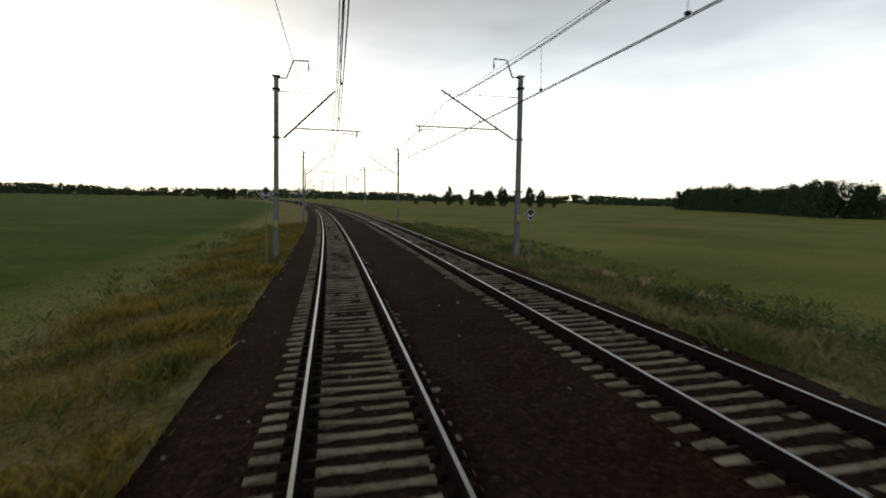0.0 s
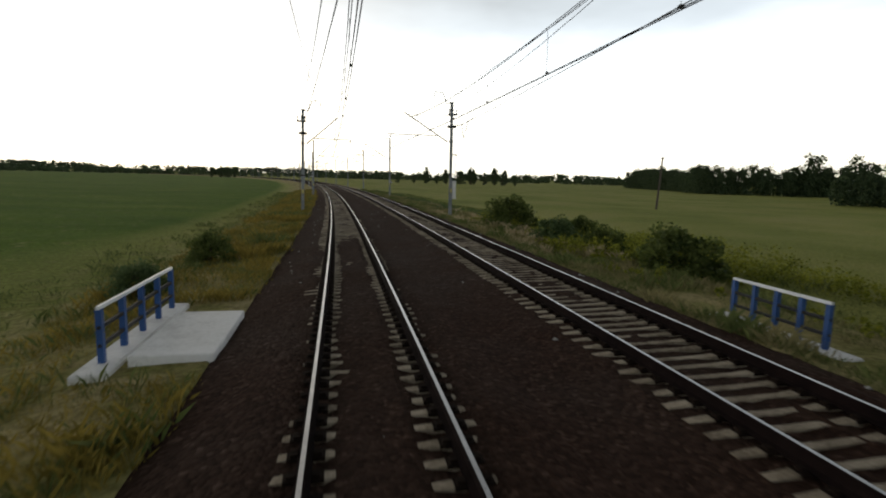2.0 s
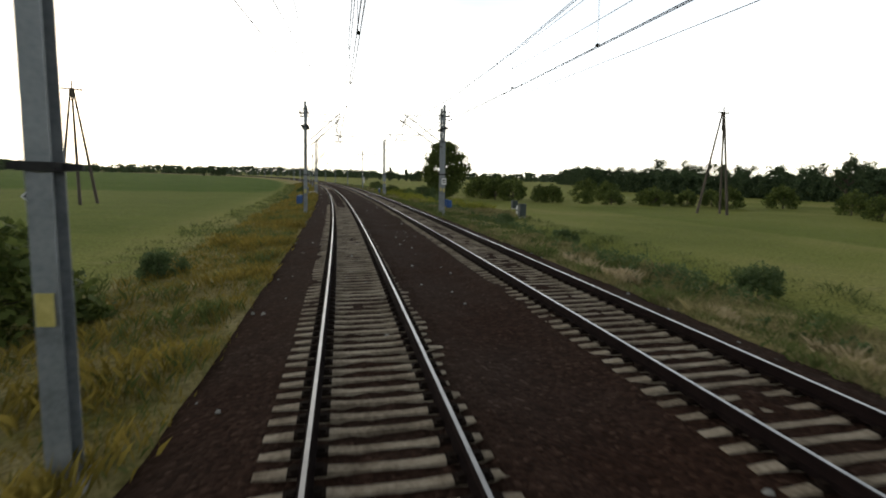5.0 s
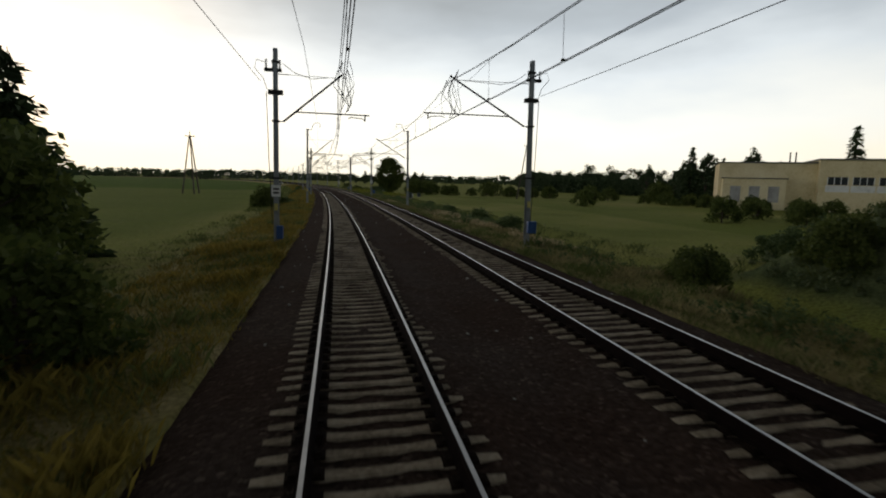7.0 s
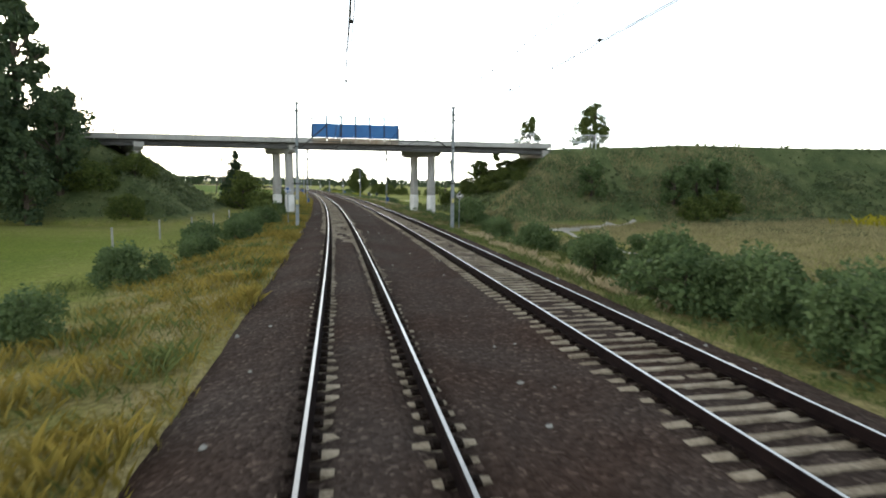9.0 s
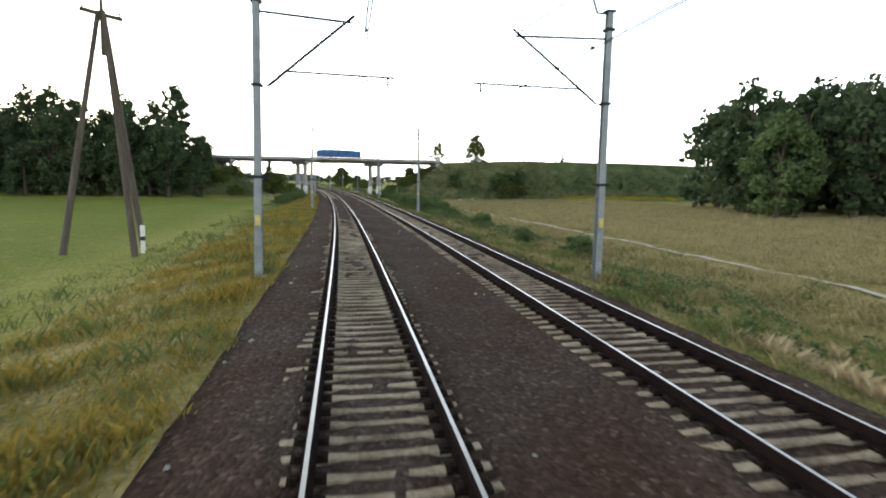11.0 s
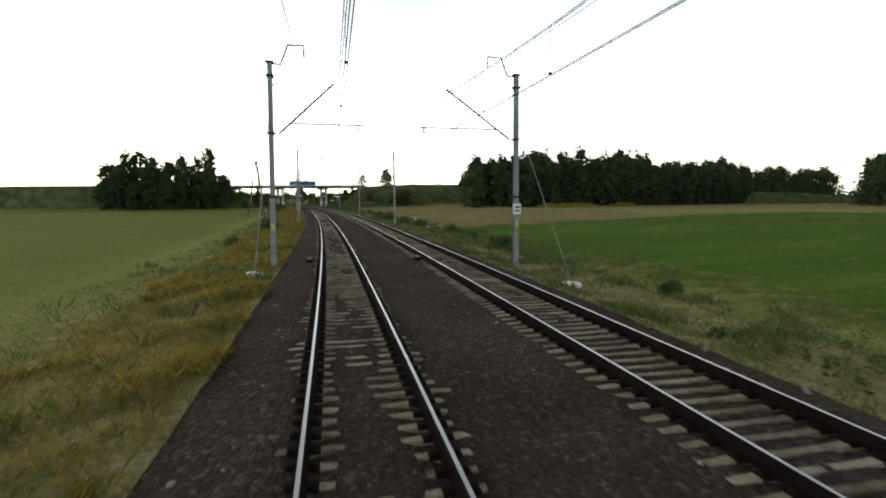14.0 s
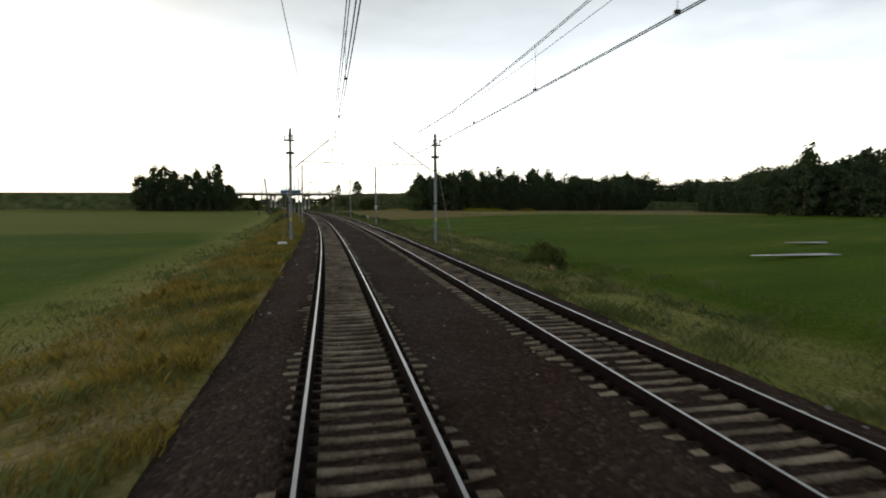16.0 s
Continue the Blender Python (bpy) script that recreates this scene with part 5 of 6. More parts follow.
def distant_woods():
    """The tree line on the horizon: clumps of foliage, too far to count."""
    rng = np.random.default_rng(77)
    quads = []
    for base, far, tall in ((0.0, 950, 5.5), (1.0, 1400, 10.0), (2.0, 2100, 19.0)):
        for a in np.arange(-65, 100, 0.55 if far < 1200 else 0.4):
            gap = math.sin(a * 0.21 + base) + 0.7 * math.sin(a * 0.57 + 2 * base) + 0.3 * math.sin(a * 1.9)
            h = tall * (0.30 + 0.24 * gap + 0.10 * rng.normal())
            if h < 1.2:
                continue
            t = radians(a)
            c = np.array([math.sin(t) * far, 150 + math.cos(t) * far, 0.0])
            w = far * 0.006
            c = c + rng.normal(0, [w, w, 0])
            z0 = 14 * float(smooth(700, 2600, far)) + (4 if far > 1500 else 0)
            cs = [c + [rng.normal(0, w), rng.normal(0, w), z0 + h * f] for f in (0.15, 0.4, 0.65, 0.85)]
            quads.append(leaves_in(rng, cs, [w * 1.1, w * 1.0, w * 0.85, w * 0.6], 16, w * 0.42, 0.9))
    ob = soup("distant_woods", np.concatenate(quads), LEAF_FOREST)
    return tagged(ob, "far dark tree line along the flat horizon", "woods", kind="stuff")


distant_woods()


# the line of the sandy footpath: along, side
PATH = ((-205.8, 28.5), (-208.5, 22.0), (-210.8, 18.2), (-216, 16.6), (-226, 15.2), (-240, 15.6), (-258, 17.2), (-276, 17.8), (-290, 17.9), (-301, 16.6), (-310, 14.9), (-320, 13.9), (-336, 12.6), (-345, 12.7), (-354, 11.9))
PATH_U, PATH_S = [-p[0] for p in PATH], [p[1] for p in PATH]


def blades(name, mat, label, us, sides, heights, seed, per=6, spread=0.14, width=0.012):
    """Tufts of grass: bent blades, two triangles each."""
    rng = np.random.default_rng(seed)
    us, sides, heights = np.repeat(us, per), np.repeat(sides, per), np.repeat(heights, per)
    n = len(us)
    us = us + rng.normal(0, spread, n)
    sides = sides + rng.normal(0, spread, n)
    h = heights * rng.uniform(0.55, 1.15, n)
    root = on_line_many(us, sides, ground_height(us, sides) - 0.04)
    keep = ((sides < -2.3) | (sides > GAP + 1.6)) & ((us > -205) | (np.abs(sides - np.interp(-us, PATH_U, PATH_S)) > np.where(us > -216, 1.7, 0.34)))
    keep &= ~((us > -48.0) & (us < -43.3) & (sides > -4.5) & (sides < -2.0))
    keep &= ~((us > -49.2) & (us < -43.0) & (sides > 7.5) & (sides < 9.1))       # bare culvert head
    lean = rng.normal(0, 0.35, (n, 2)) * h[:, None]
    a = rng.uniform(0, math.tau, n)
    w = width * rng.uniform(0.7, 1.5, n)
    across = np.stack([np.cos(a) * w, np.sin(a) * w, np.zeros(n)], 1)
    mid = root + np.stack([lean[:, 0] * 0.35, lean[:, 1] * 0.35, h * 0.62], 1)
    tip = root + np.stack([lean[:, 0], lean[:, 1], h], 1)
    tri = np.concatenate([np.stack([root - across, root + across, mid + across * 0.8], 1), np.stack([root - across, mid + across * 0.8, tip], 1)])[np.concatenate([keep, keep])]
    ob = soup(name, tri, mat)
    return tagged(ob, label, "grass", kind="stuff")


def strew(seed, n, u0, u1, s0, s1, power=1.0):
    rng = np.random.default_rng(seed)
    return rng.uniform(u0, u1, n), s0 + (s1 - s0) * rng.uniform(0, 1, n) ** power, rng


# left verge: ochre weeds and green grass; right verge: pale dry grass with green below; both ragged along the ballast
def ragged(u, seed):
    return 0.5 + 0.25 * np.sin(u * 0.83 + seed) + 0.15 * np.sin(u * 2.1 + 2 * seed) + 0.10 * np.sin(u * 5.3 + 3 * seed)


def clumps(u, s, seed):
    return np.clip(0.5 * np.sin(u * 0.61 + s * 0.9 + seed) * np.sin(u * 0.17 + seed * 2) + 0.5 * np.sin(u * 1.7 - s * 1.3 + seed), 0, 1)


u, s, r = strew(1, 46000, -462, 60, 0, 4.2, 1.5)
s = -2.3 - 0.5 * ragged(u, 1) - s
blades("verge_weeds", BLADE_OCHRE, "ochre-brown weeds along the ballast edge", u, s, 0.18 + 0.32 * clumps(u, s, 1), 61, 6, width=0.0036)
u, s, r = strew(2, 24000, -462, 60, 0, 7, 1.4)
s = -2.4 - 0.5 * ragged(u, 1) - s
blades("verge_grass", BLADE_GREEN, "long green grass of the verge", u, s, 0.18 + 0.30 * clumps(u, s, 2), 62, 6, width=0.0040)
u, s, r = strew(3, 52000, -462, 60, 0, 10, 1.6)
s = 6.2 + 0.45 * ragged(u, 4) + s
blades("verge_grass", BLADE_GREEN, "long green grass of the verge", u, s, 0.16 + 0.34 * clumps(u, s, 3), 63, 6, width=0.0038)
u, s, r = strew(4, 40000, -462, 60, 0, 5.6, 1.2)
s = 6.3 + 0.45 * ragged(u, 4) + s
keep = (np.sin(u * 0.09 + 0.6) + np.sin(u * 0.041 + 2) > -0.5) & ((u > -404) | (r.uniform(0, 1, len(u)) < 0.35))
blades("dry_verge_grass", BLADE_DRY, "pale dry grass along the ballast edge", u[keep], s[keep], 0.15 + 0.30 * clumps(u[keep], s[keep], 5), 64, 6, width=0.0032)
u, s, r = strew(5, 48000, -330, -198, 12, 48, 1.2)
off = np.abs(s - np.interp(-u, PATH_U, PATH_S)) > 1.1
u, s = u[off], s[off]
blades("meadow_grass", BLADE_MEADOW, "tall brownish meadow grass", u, s, 0.28 + 0.16 * np.sin(u * 0.3 + s) ** 2, 65, 6, spread=0.3, width=0.005)


def herbs(name, mat, label, seed, u0, u1, s0, s1, n, tall, per, leaf, bare):
    """Leafy weeds in drifts: stems' worth of leaves gathered into uneven heads, thinning out between the drifts."""
    u, s, rng = strew(seed, n, u0, u1, s0, s1, 1.2)
    drift = np.sin(u * 0.37 + seed) + np.sin(u * 0.11 + s * 0.5 + seed * 2) + 0.7 * np.sin(s * 1.9 + u * 0.83)
    keep = (drift + rng.normal(0, 0.45, n) > bare) & (np.abs(s - np.interp(-u, PATH_U, PATH_S, left=99, right=99)) > 1.0)
    keep &= ~((u > -50.5) & (u < -42.0) & (s < 9.6))
    u, s, drift = u[keep], s[keep], drift[keep]
    h = tall * np.clip(0.45 + 0.25 * drift + rng.normal(0, 0.16, len(u)), 0.22, 1.2) * smooth(s0 - 0.5, s0 + 1.6, s)
    c = on_line_many(u, s, ground_height(u, s) + h * 0.5)
    corners = leaves_in(rng, np.concatenate([c, c + np.stack([rng.normal(0, 0.12, len(u)), rng.normal(0, 0.12, len(u)), h * 0.42], 1)]), np.concatenate([h * 0.62, h * 0.34]), per, leaf, 0.9)
    return tagged(soup(name, corners, mat), label, "weeds", kind="stuff")


herbs("leafy_weeds", LEAF_WEED, "yellow-green leafy weeds crowding the verge by the oak", 71, -84, -20, 8.4, 17.5, 4600, 0.85, 15, 0.055, -0.5)
herbs("leafy_weeds", LEAF_BUSH, "dark green nettles and weeds in the verge", 72, -335, -84, 8.0, 13.0, 5200, 0.62, 15, 0.050, 0.1)
herbs("leafy_weeds", LEAF_BUSH, "dark green weeds between verge and field", 73, -20, 60, 8.6, 14.0, 1500, 0.50, 14, 0.050, 0.4)
herbs("leafy_weeds", LEAF_BUSH, "dark green weeds between verge and crop", 74, -462, -335, 8.2, 12.6, 2400, 0.48, 14, 0.048, 0.3)
u, s, r = strew(6, 5200, -95, -50, 9.2, 17, 1.0)
blades("tall_weeds", BLADE_DRY, "tall yellowing weeds in the verge", u, s, 0.30 + 0.30 * clumps(u, s, 7), 66, 7, spread=0.25, width=0.006)



# straw tufts at the ballast's edge, and yellow flowering weeds before the wood
rr = np.random.default_rng(90)
tufts = [(-239, -219, 60), (-36, -12, 46), (-306, -298, 34), (-75, -62, 10), (-133, -118, 22), (-160, -146, 14)]
u = np.concatenate([rr.uniform(a, b, n) for a, b, n in tufts])
s = 7.5 + rr.gamma(1.5, 0.3, len(u))
u, s = np.concatenate([u, rr.uniform(-172, -142, 130), rr.uniform(-37, -20, 90), rr.uniform(-24, 22, 110)]), np.concatenate([s, rr.uniform(9.2, 12.4, 130), rr.uniform(9.4, 12.4, 90), rr.uniform(10.2, 13.2, 110)])
blades("straw_tufts", STRAW, "pale straw-coloured grass tufts at the ballast edge", u, s, 0.26 + 0.2 * rr.uniform(0, 1, len(u)), 91, 46, spread=0.11, width=0.006)
s = np.concatenate([rr.normal(m, d, n) for m, d, n in ((64, 2.5, 110), (71, 1.2, 50), (86, 2.0, 40))])
u = -268.5 + rr.normal(0, 1.6, 200) + 0.0022 * (s - 33) ** 2 - 2.0
blades("goldenrod", FLOWER, "yellow flowering weeds before the wood", u, s, 0.5 + 0.7 * rr.uniform(0, 1, 200), 92, 14, spread=0.4, width=0.025)
u, s = rr.uniform(-218, -214, 150), rr.uniform(43, 68, 150)
blades("goldenrod", FLOWER, "yellow flowering weeds below the embankment", u, s, 0.5 + 0.5 * rr.uniform(0, 1, 150), 93, 12, spread=0.35, width=0.03)


def bank_scrub():
    """Nettles, brambles and young growth over the road's embankments, too tangled to count."""
    rng = np.random.default_rng(95)
    n = 15000
    side = np.where(rng.uniform(0, 1, n) < 0.68, rng.uniform(13, 100, n), -rng.uniform(12, 60, n))
    off = rng.uniform(-17, 17, n)
    u = BRIDGE_U + ROAD_SKEW * side + off
    z = ground_height(u, side)
    patch = np.sin(side * 0.33 + u * 0.5) + np.sin(side * 0.13 + 1.7) + 0.8 * np.sin(u * 0.9 + side * 0.05)
    keep = (z > FIELD + 0.35) & (np.abs(off) > 4.6) | ((z > FIELD + 0.3) & (z < 4.9) & (np.abs(side) < 24))
    u, side, z, patch = u[keep], side[keep], z[keep], patch[keep]
    low = rng.uniform(0, 1, len(u)) < np.where(z > 5.0, 0.25, 1.0)
    u, side, z, patch = u[low], side[low], z[low], patch[low]
    size = np.clip(0.20 + 0.15 * patch + 0.1 * rng.normal(size=len(u)), 0.10, 0.7)
    size = np.where(z > 5.4, np.minimum(size, 0.25), size)
    c = on_line_many(u, side, z + size * 0.5)
    return tagged(soup("bank_scrub", leaves_in(rng, c, size, 26, 0.10, 0.7), LEAF_SCRUB), "dark tangled weeds and scrub on the embankment slopes", "scrub", kind="stuff")


bank_scrub()
# darker shrubs standing out of it; those beside the bridge also stand in for shade
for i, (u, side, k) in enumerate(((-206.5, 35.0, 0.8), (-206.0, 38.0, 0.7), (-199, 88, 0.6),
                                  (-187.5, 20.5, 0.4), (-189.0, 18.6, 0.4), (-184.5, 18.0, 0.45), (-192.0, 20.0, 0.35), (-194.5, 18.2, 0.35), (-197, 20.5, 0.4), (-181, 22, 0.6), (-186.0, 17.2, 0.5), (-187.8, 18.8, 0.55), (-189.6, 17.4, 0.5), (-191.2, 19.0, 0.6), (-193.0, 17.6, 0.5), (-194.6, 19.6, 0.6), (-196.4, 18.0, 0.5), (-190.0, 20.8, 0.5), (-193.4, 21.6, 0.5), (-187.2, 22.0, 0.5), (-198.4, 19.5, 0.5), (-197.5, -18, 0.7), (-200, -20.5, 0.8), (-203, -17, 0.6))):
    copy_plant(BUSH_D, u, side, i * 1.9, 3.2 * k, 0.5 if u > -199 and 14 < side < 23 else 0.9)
# ---- the road bridge: its own x runs across the line, its y along it ----
BRIDGE = thing("road_bridge", at_line(BRIDGE_U, 0, 0.12, -3.0) @ pose(0, 0, 0, 0, -0.4, 0), "grey concrete road bridge over both tracks on whitewashed columns", "bridge")
X0, X1, Y0, Y1 = -23.5, 24.0, -4.9, 3.9
bm = bmesh.new()
box(bm, (X0, Y0 + 0.22, 6.70), (X1, Y1 - 0.22, 6.88))
part("deck_slab", bm, CONCRETE, BRIDGE)
# girders in a much darker concrete than the slab and edge beams
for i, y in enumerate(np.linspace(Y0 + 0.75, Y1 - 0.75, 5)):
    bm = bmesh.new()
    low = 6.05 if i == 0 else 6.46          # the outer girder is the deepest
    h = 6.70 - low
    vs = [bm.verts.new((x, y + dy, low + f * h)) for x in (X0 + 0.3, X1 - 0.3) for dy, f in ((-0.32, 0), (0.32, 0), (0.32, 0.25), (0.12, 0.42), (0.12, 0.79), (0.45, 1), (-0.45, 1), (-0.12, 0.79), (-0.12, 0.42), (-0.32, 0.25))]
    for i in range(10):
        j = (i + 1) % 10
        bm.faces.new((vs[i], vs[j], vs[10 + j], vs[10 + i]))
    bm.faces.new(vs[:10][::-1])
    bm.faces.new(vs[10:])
    part("girder", bm, DARK_CONCRETE, BRIDGE, "dark concrete girder")
bm = bmesh.new()
box(bm, (X0, Y0 + 0.9, 6.88), (X1, Y1 - 0.9, 6.96))
part("road_surface", bm, ASPHALT, BRIDGE, "dark asphalt roadway")
RUST = material("rust_stained_concrete", ((0.22, 0.15, 0.09), (0.30, 0.25, 0.19), (0.38, 0.36, 0.32)), 0.9, 0.85, bump=0.15, coord="World", stretch=(1, 1, 0.25))
edges = [x for x in (-23.5, -20.0, -16.6, -13.2, -9.8, -6.4, -4.0)] + list(np.linspace(-1.85, 6.95, 7)) + [10.2, 13.6, 17.0, 20.5, 24.0]
for y, way in ((Y0, 1), (Y1, -1)):
    for a, b in zip(edges, edges[1:]):
        bm = bmesh.new()
        box(bm, (a + 0.012, min(y, y + way * 0.24), 6.66), (b - 0.012, max(y, y + way * 0.24), 7.20), 0.02)
        stained = way > 0 and -2.5 < a < 5.5
        part("edge_beam", bm, RUST if stained else CONCRETE, BRIDGE, "rust-stained edge beam" if stained else "pale concrete edge beam")


def bent(x, y, turn):
    """A pier: two round-cornered columns under a cross beam, standing askew to the bridge."""
    m = Matrix.Translation((x, y, 0)) @ Matrix.Rotation(radians(turn), 4, "Z")
    bm = bmesh.new()
    vs = [bm.verts.new(m @ Vector(p)) for yy in (-0.45, 0.45) for p in ((-2.7, yy, 6.42), (-2.7, yy, 5.95), (-2.2, yy, 5.65), (2.9, yy, 5.65), (3.5, yy, 5.95), (3.5, yy, 6.42))]
    for i in range(6):
        j = (i + 1) % 6
        bm.faces.new((vs[i], vs[6 + i], vs[6 + j], vs[j]))
    bm.faces.new(vs[:6])
    bm.faces.new(vs[6:][::-1])
    part("pier_cap", bm, CONCRETE, BRIDGE, "concrete cross beam of the pier")
    for k in (-1.55, 1.55):
        c = m @ Vector((k, 0, 0))
        r = Matrix.Translation(c) @ Matrix.Rotation(radians(turn), 4, "Z")
        bm = bmesh.new()
        box(bm, (-0.36, -0.36, 1.36), (0.36, 0.36, 5.66), 0.09, r)
        column = part("column", bm, CONCRETE, BRIDGE)
        bm = bmesh.new()
        box(bm, (-0.385, -0.385, -1.3), (0.385, 0.385, 1.37), 0.09, r)
        part("whitewash_band", bm, WHITEWASH, column, "peeling whitewash on the column's foot")


bent(10.15, -0.55, 121.0)
bent(-5.15, -2.1, 121.0)
bent(-19.6, -2.4, 121.0)
for x, way in ((X0 + 0.4, -1), (X1 - 0.4, 1)):
    bm = bmesh.new()
    box(bm, (x - 0.5, Y0 + 0.4, 4.3), (x + 0.5, Y1 - 0.4, 6.46), 0.03)
    part("abutment", bm, CONCRETE, BRIDGE)

# the blue screen over the tracks, with a clear leaning top
SCREEN_STEEL = material("dark_blue_painted_steel", ((0.006, 0.016, 0.045), (0.012, 0.028, 0.07)), 2.0, 0.6, bump=0.05)
bays = np.linspace(-1.85, 6.95, 7)
bm = bmesh.new()
tube(bm, (-1.9, Y0 + 0.40, 9.50), (7.0, Y0 + 0.40, 9.50), 0.035, sides=6)
part("top_rail", bm, BLUE, BRIDGE, "blue top rail of the screen")
for x in bays:
    bm = bmesh.new()
    pipe(bm, [(x, Y0 + 0.10, 7.18), (x, Y0 + 0.10, 8.68), (x, Y0 + 0.18, 9.15), (x, Y0 + 0.40, 9.52)], 0.085, 6)
    part("screen_post", bm, SCREEN_STEEL, BRIDGE, "dark blue bent screen post")
for a, b in zip(bays, bays[1:]):
    bm = bmesh.new()
    box(bm, (a + 0.05, Y0 + 0.075, 7.24), (b - 0.05, Y0 + 0.125, 8.66))
    for k in range(1, 5):
        x = a + (b - a) * k / 5
        box(bm, (x - 0.012, Y0 + 0.06, 7.26), (x + 0.012, Y0 + 0.075, 8.64))
    part("screen_panel", bm, BLUE, BRIDGE, "bright blue screen panel")
    bm = bmesh.new()
    lo = [Vector((x, y, z)) for x in (a + 0.05, b - 0.05) for y, z in ((Y0 + 0.10, 8.68), (Y0 + 0.18, 9.13), (Y0 + 0.39, 9.48))]
    off = Vector((0, 0.012, -0.004))
    vs = [bm.verts.new(p) for p in lo] + [bm.verts.new(p + off) for p in lo]
    for s in (0, 6):
        bm.faces.new((vs[s], vs[s + 1], vs[s + 4], vs[s + 3]))
        bm.faces.new((vs[s + 1], vs[s + 2], vs[s + 5], vs[s + 4]))
    pane = part("clear_pane", bm, SCREEN_GLASS, BRIDGE, "clear acrylic pane")
    pane.visible_shadow = False

# railings
for y, spans in ((Y0 + 0.12, ((X0 - 6, -1.95), (7.05, X1 + 9))), (Y1 - 0.12, ((X0 - 6, X1 + 9),))):
    for a, b in spans:
        n = max(2, round((b - a) / 1.9))
        xs = np.linspace(a, b, n + 1)
        for x in xs:
            bm = bmesh.new()
            box(bm, (x - 0.035, y - 0.035, 6.9 if X0 < x < X1 else 6.4), (x + 0.035, y + 0.035, 8.28))
            part("railing_post", bm, RAILING, BRIDGE)
        for z in (7.38, 8.24):
            bm = bmesh.new()
            tube(bm, (a, y, z), (b, y, z), 0.03, sides=6)
            part("handrail", bm, RAILING, BRIDGE)
        bm = bmesh.new()
        for x in np.arange(a + 0.12, b, 0.15):
            tube(bm, (x, y, 7.38), (x, y, 8.24), 0.013, sides=4, caps=False)
        tagged(part("baluster_infill", bm, RAILING, BRIDGE), kind="stuff")

# approach road on the embankments
for a, b in ((X0 - 0.05, -300), (X1 + 0.05, 300)):
    bm = bmesh.new()
    xs = np.linspace(a, b, 30)
    ring = []
    for x in xs:
        zs = max(ground_at(BRIDGE_U + ROAD_SKEW * x, x), -0.9) + 0.06
        ring.append([bm.verts.new((x, y, zs)) for y in (-3.2, 3.2)])
    for p, q in zip(ring, ring[1:]):
        bm.faces.new((p[0], q[0], q[1], p[1]))
    ob = mesh_object("approach_road", bm, ASPHALT)
    ob.matrix_basis = at_line(BRIDGE_U, 0, 0, -3.0)
    tagged(ob, "dark asphalt road on the embankment", "road", kind="structure")

# ---- the flat-roofed yellow building ----
HOUSE = thing("industrial_building", at_line(-113.4, 69.6, 0.2, -38), "long yellow plastered building with a flat roof", "building")


def house_wall(name, lo, hi, mat=PLASTER):
    bm = bmesh.new()
    box(bm, lo, hi)
    return part(name, bm, mat, HOUSE)


house_wall("wall", (0, 0, -1.6), (15.0, 12, 7.0))
house_wall("wing_wall", (15.0, -1.6, -1.6), (52, 14, 7.5))
house_wall("lean_to", (0.6, -3.2, -1.6), (10.2, 0, 4.2))
house_wall("roof", (-0.25, -0.25, 7.0), (14.98, 12.2, 7.22), ROOF)
house_wall("wing_roof", (14.8, -1.9, 7.5), (52.2, 14.2, 7.75), ROOF)
house_wall("lean_to_roof", (0.4, -3.4, 4.2), (10.4, -0.01, 4.34), ROOF)
for i in range(10):
    x = 16.2 + i * 3.5
    house_wall("window", (x, -1.64, 3.4), (x + 2.9, -1.58, 4.7), WINDOW)
    for k in range(4):
        house_wall("window_bar", (x + k * 0.94 - 0.03, -1.67, 3.4), (x + k * 0.94 + 0.07, -1.60, 4.7), WHITE_PAINT)
    house_wall("panel", (x - 0.2, -1.65, 2.2), (x + 3.1, -1.59, 3.3), WHITEWASH)
for i in range(3):
    x = 1.8 + i * 2.9
    house_wall("gate_panel", (x, -3.25, 0.2), (x + 1.6, -3.19, 2.9), CONCRETE)
for x in (11.6, 12.5, 30.0):
    bm = bmesh.new()
    tube(bm, (x, 5, 7.2), (x, 5, 9.2), 0.12)
    part("flue", bm, DARK_STEEL, HOUSE)

# ---- poles ----
def trestle(u, side, height, spread, legs, turn, label):
    ob = thing("pole_trestle", at_line(u, side, ground_at(u, side), turn), label, "power pole", "power line poles")
    for k in range(legs):
        a = k * math.tau / legs + 0.4
        bm = bmesh.new()
        limb(bm, [(math.cos(a) * spread, math.sin(a) * spread, -0.4), (math.cos(a) * 0.12, math.sin(a) * 0.12, height * 0.97)], 0.16, 0.10, 8)
        part("leg", bm, TIMBER, ob)
    bm = bmesh.new()
    tube(bm, (0, 0, height * 0.80), (0, 0, height + 0.35), 0.11, 0.07)
    box(bm, (-0.9, -0.07, height - 0.55), (0.9, 0.07, height - 0.40))
    part("crossarm", bm, TIMBER, ob)
    for x in (-0.8, 0.0, 0.8):
        bm = bmesh.new()
        insulator(bm, (x, 0, height - 0.4 if x else height + 0.35), (x, 0, height - 0.1 if x else height + 0.62), 0.07, 3)
        part("insulator", bm, PORCELAIN, ob)


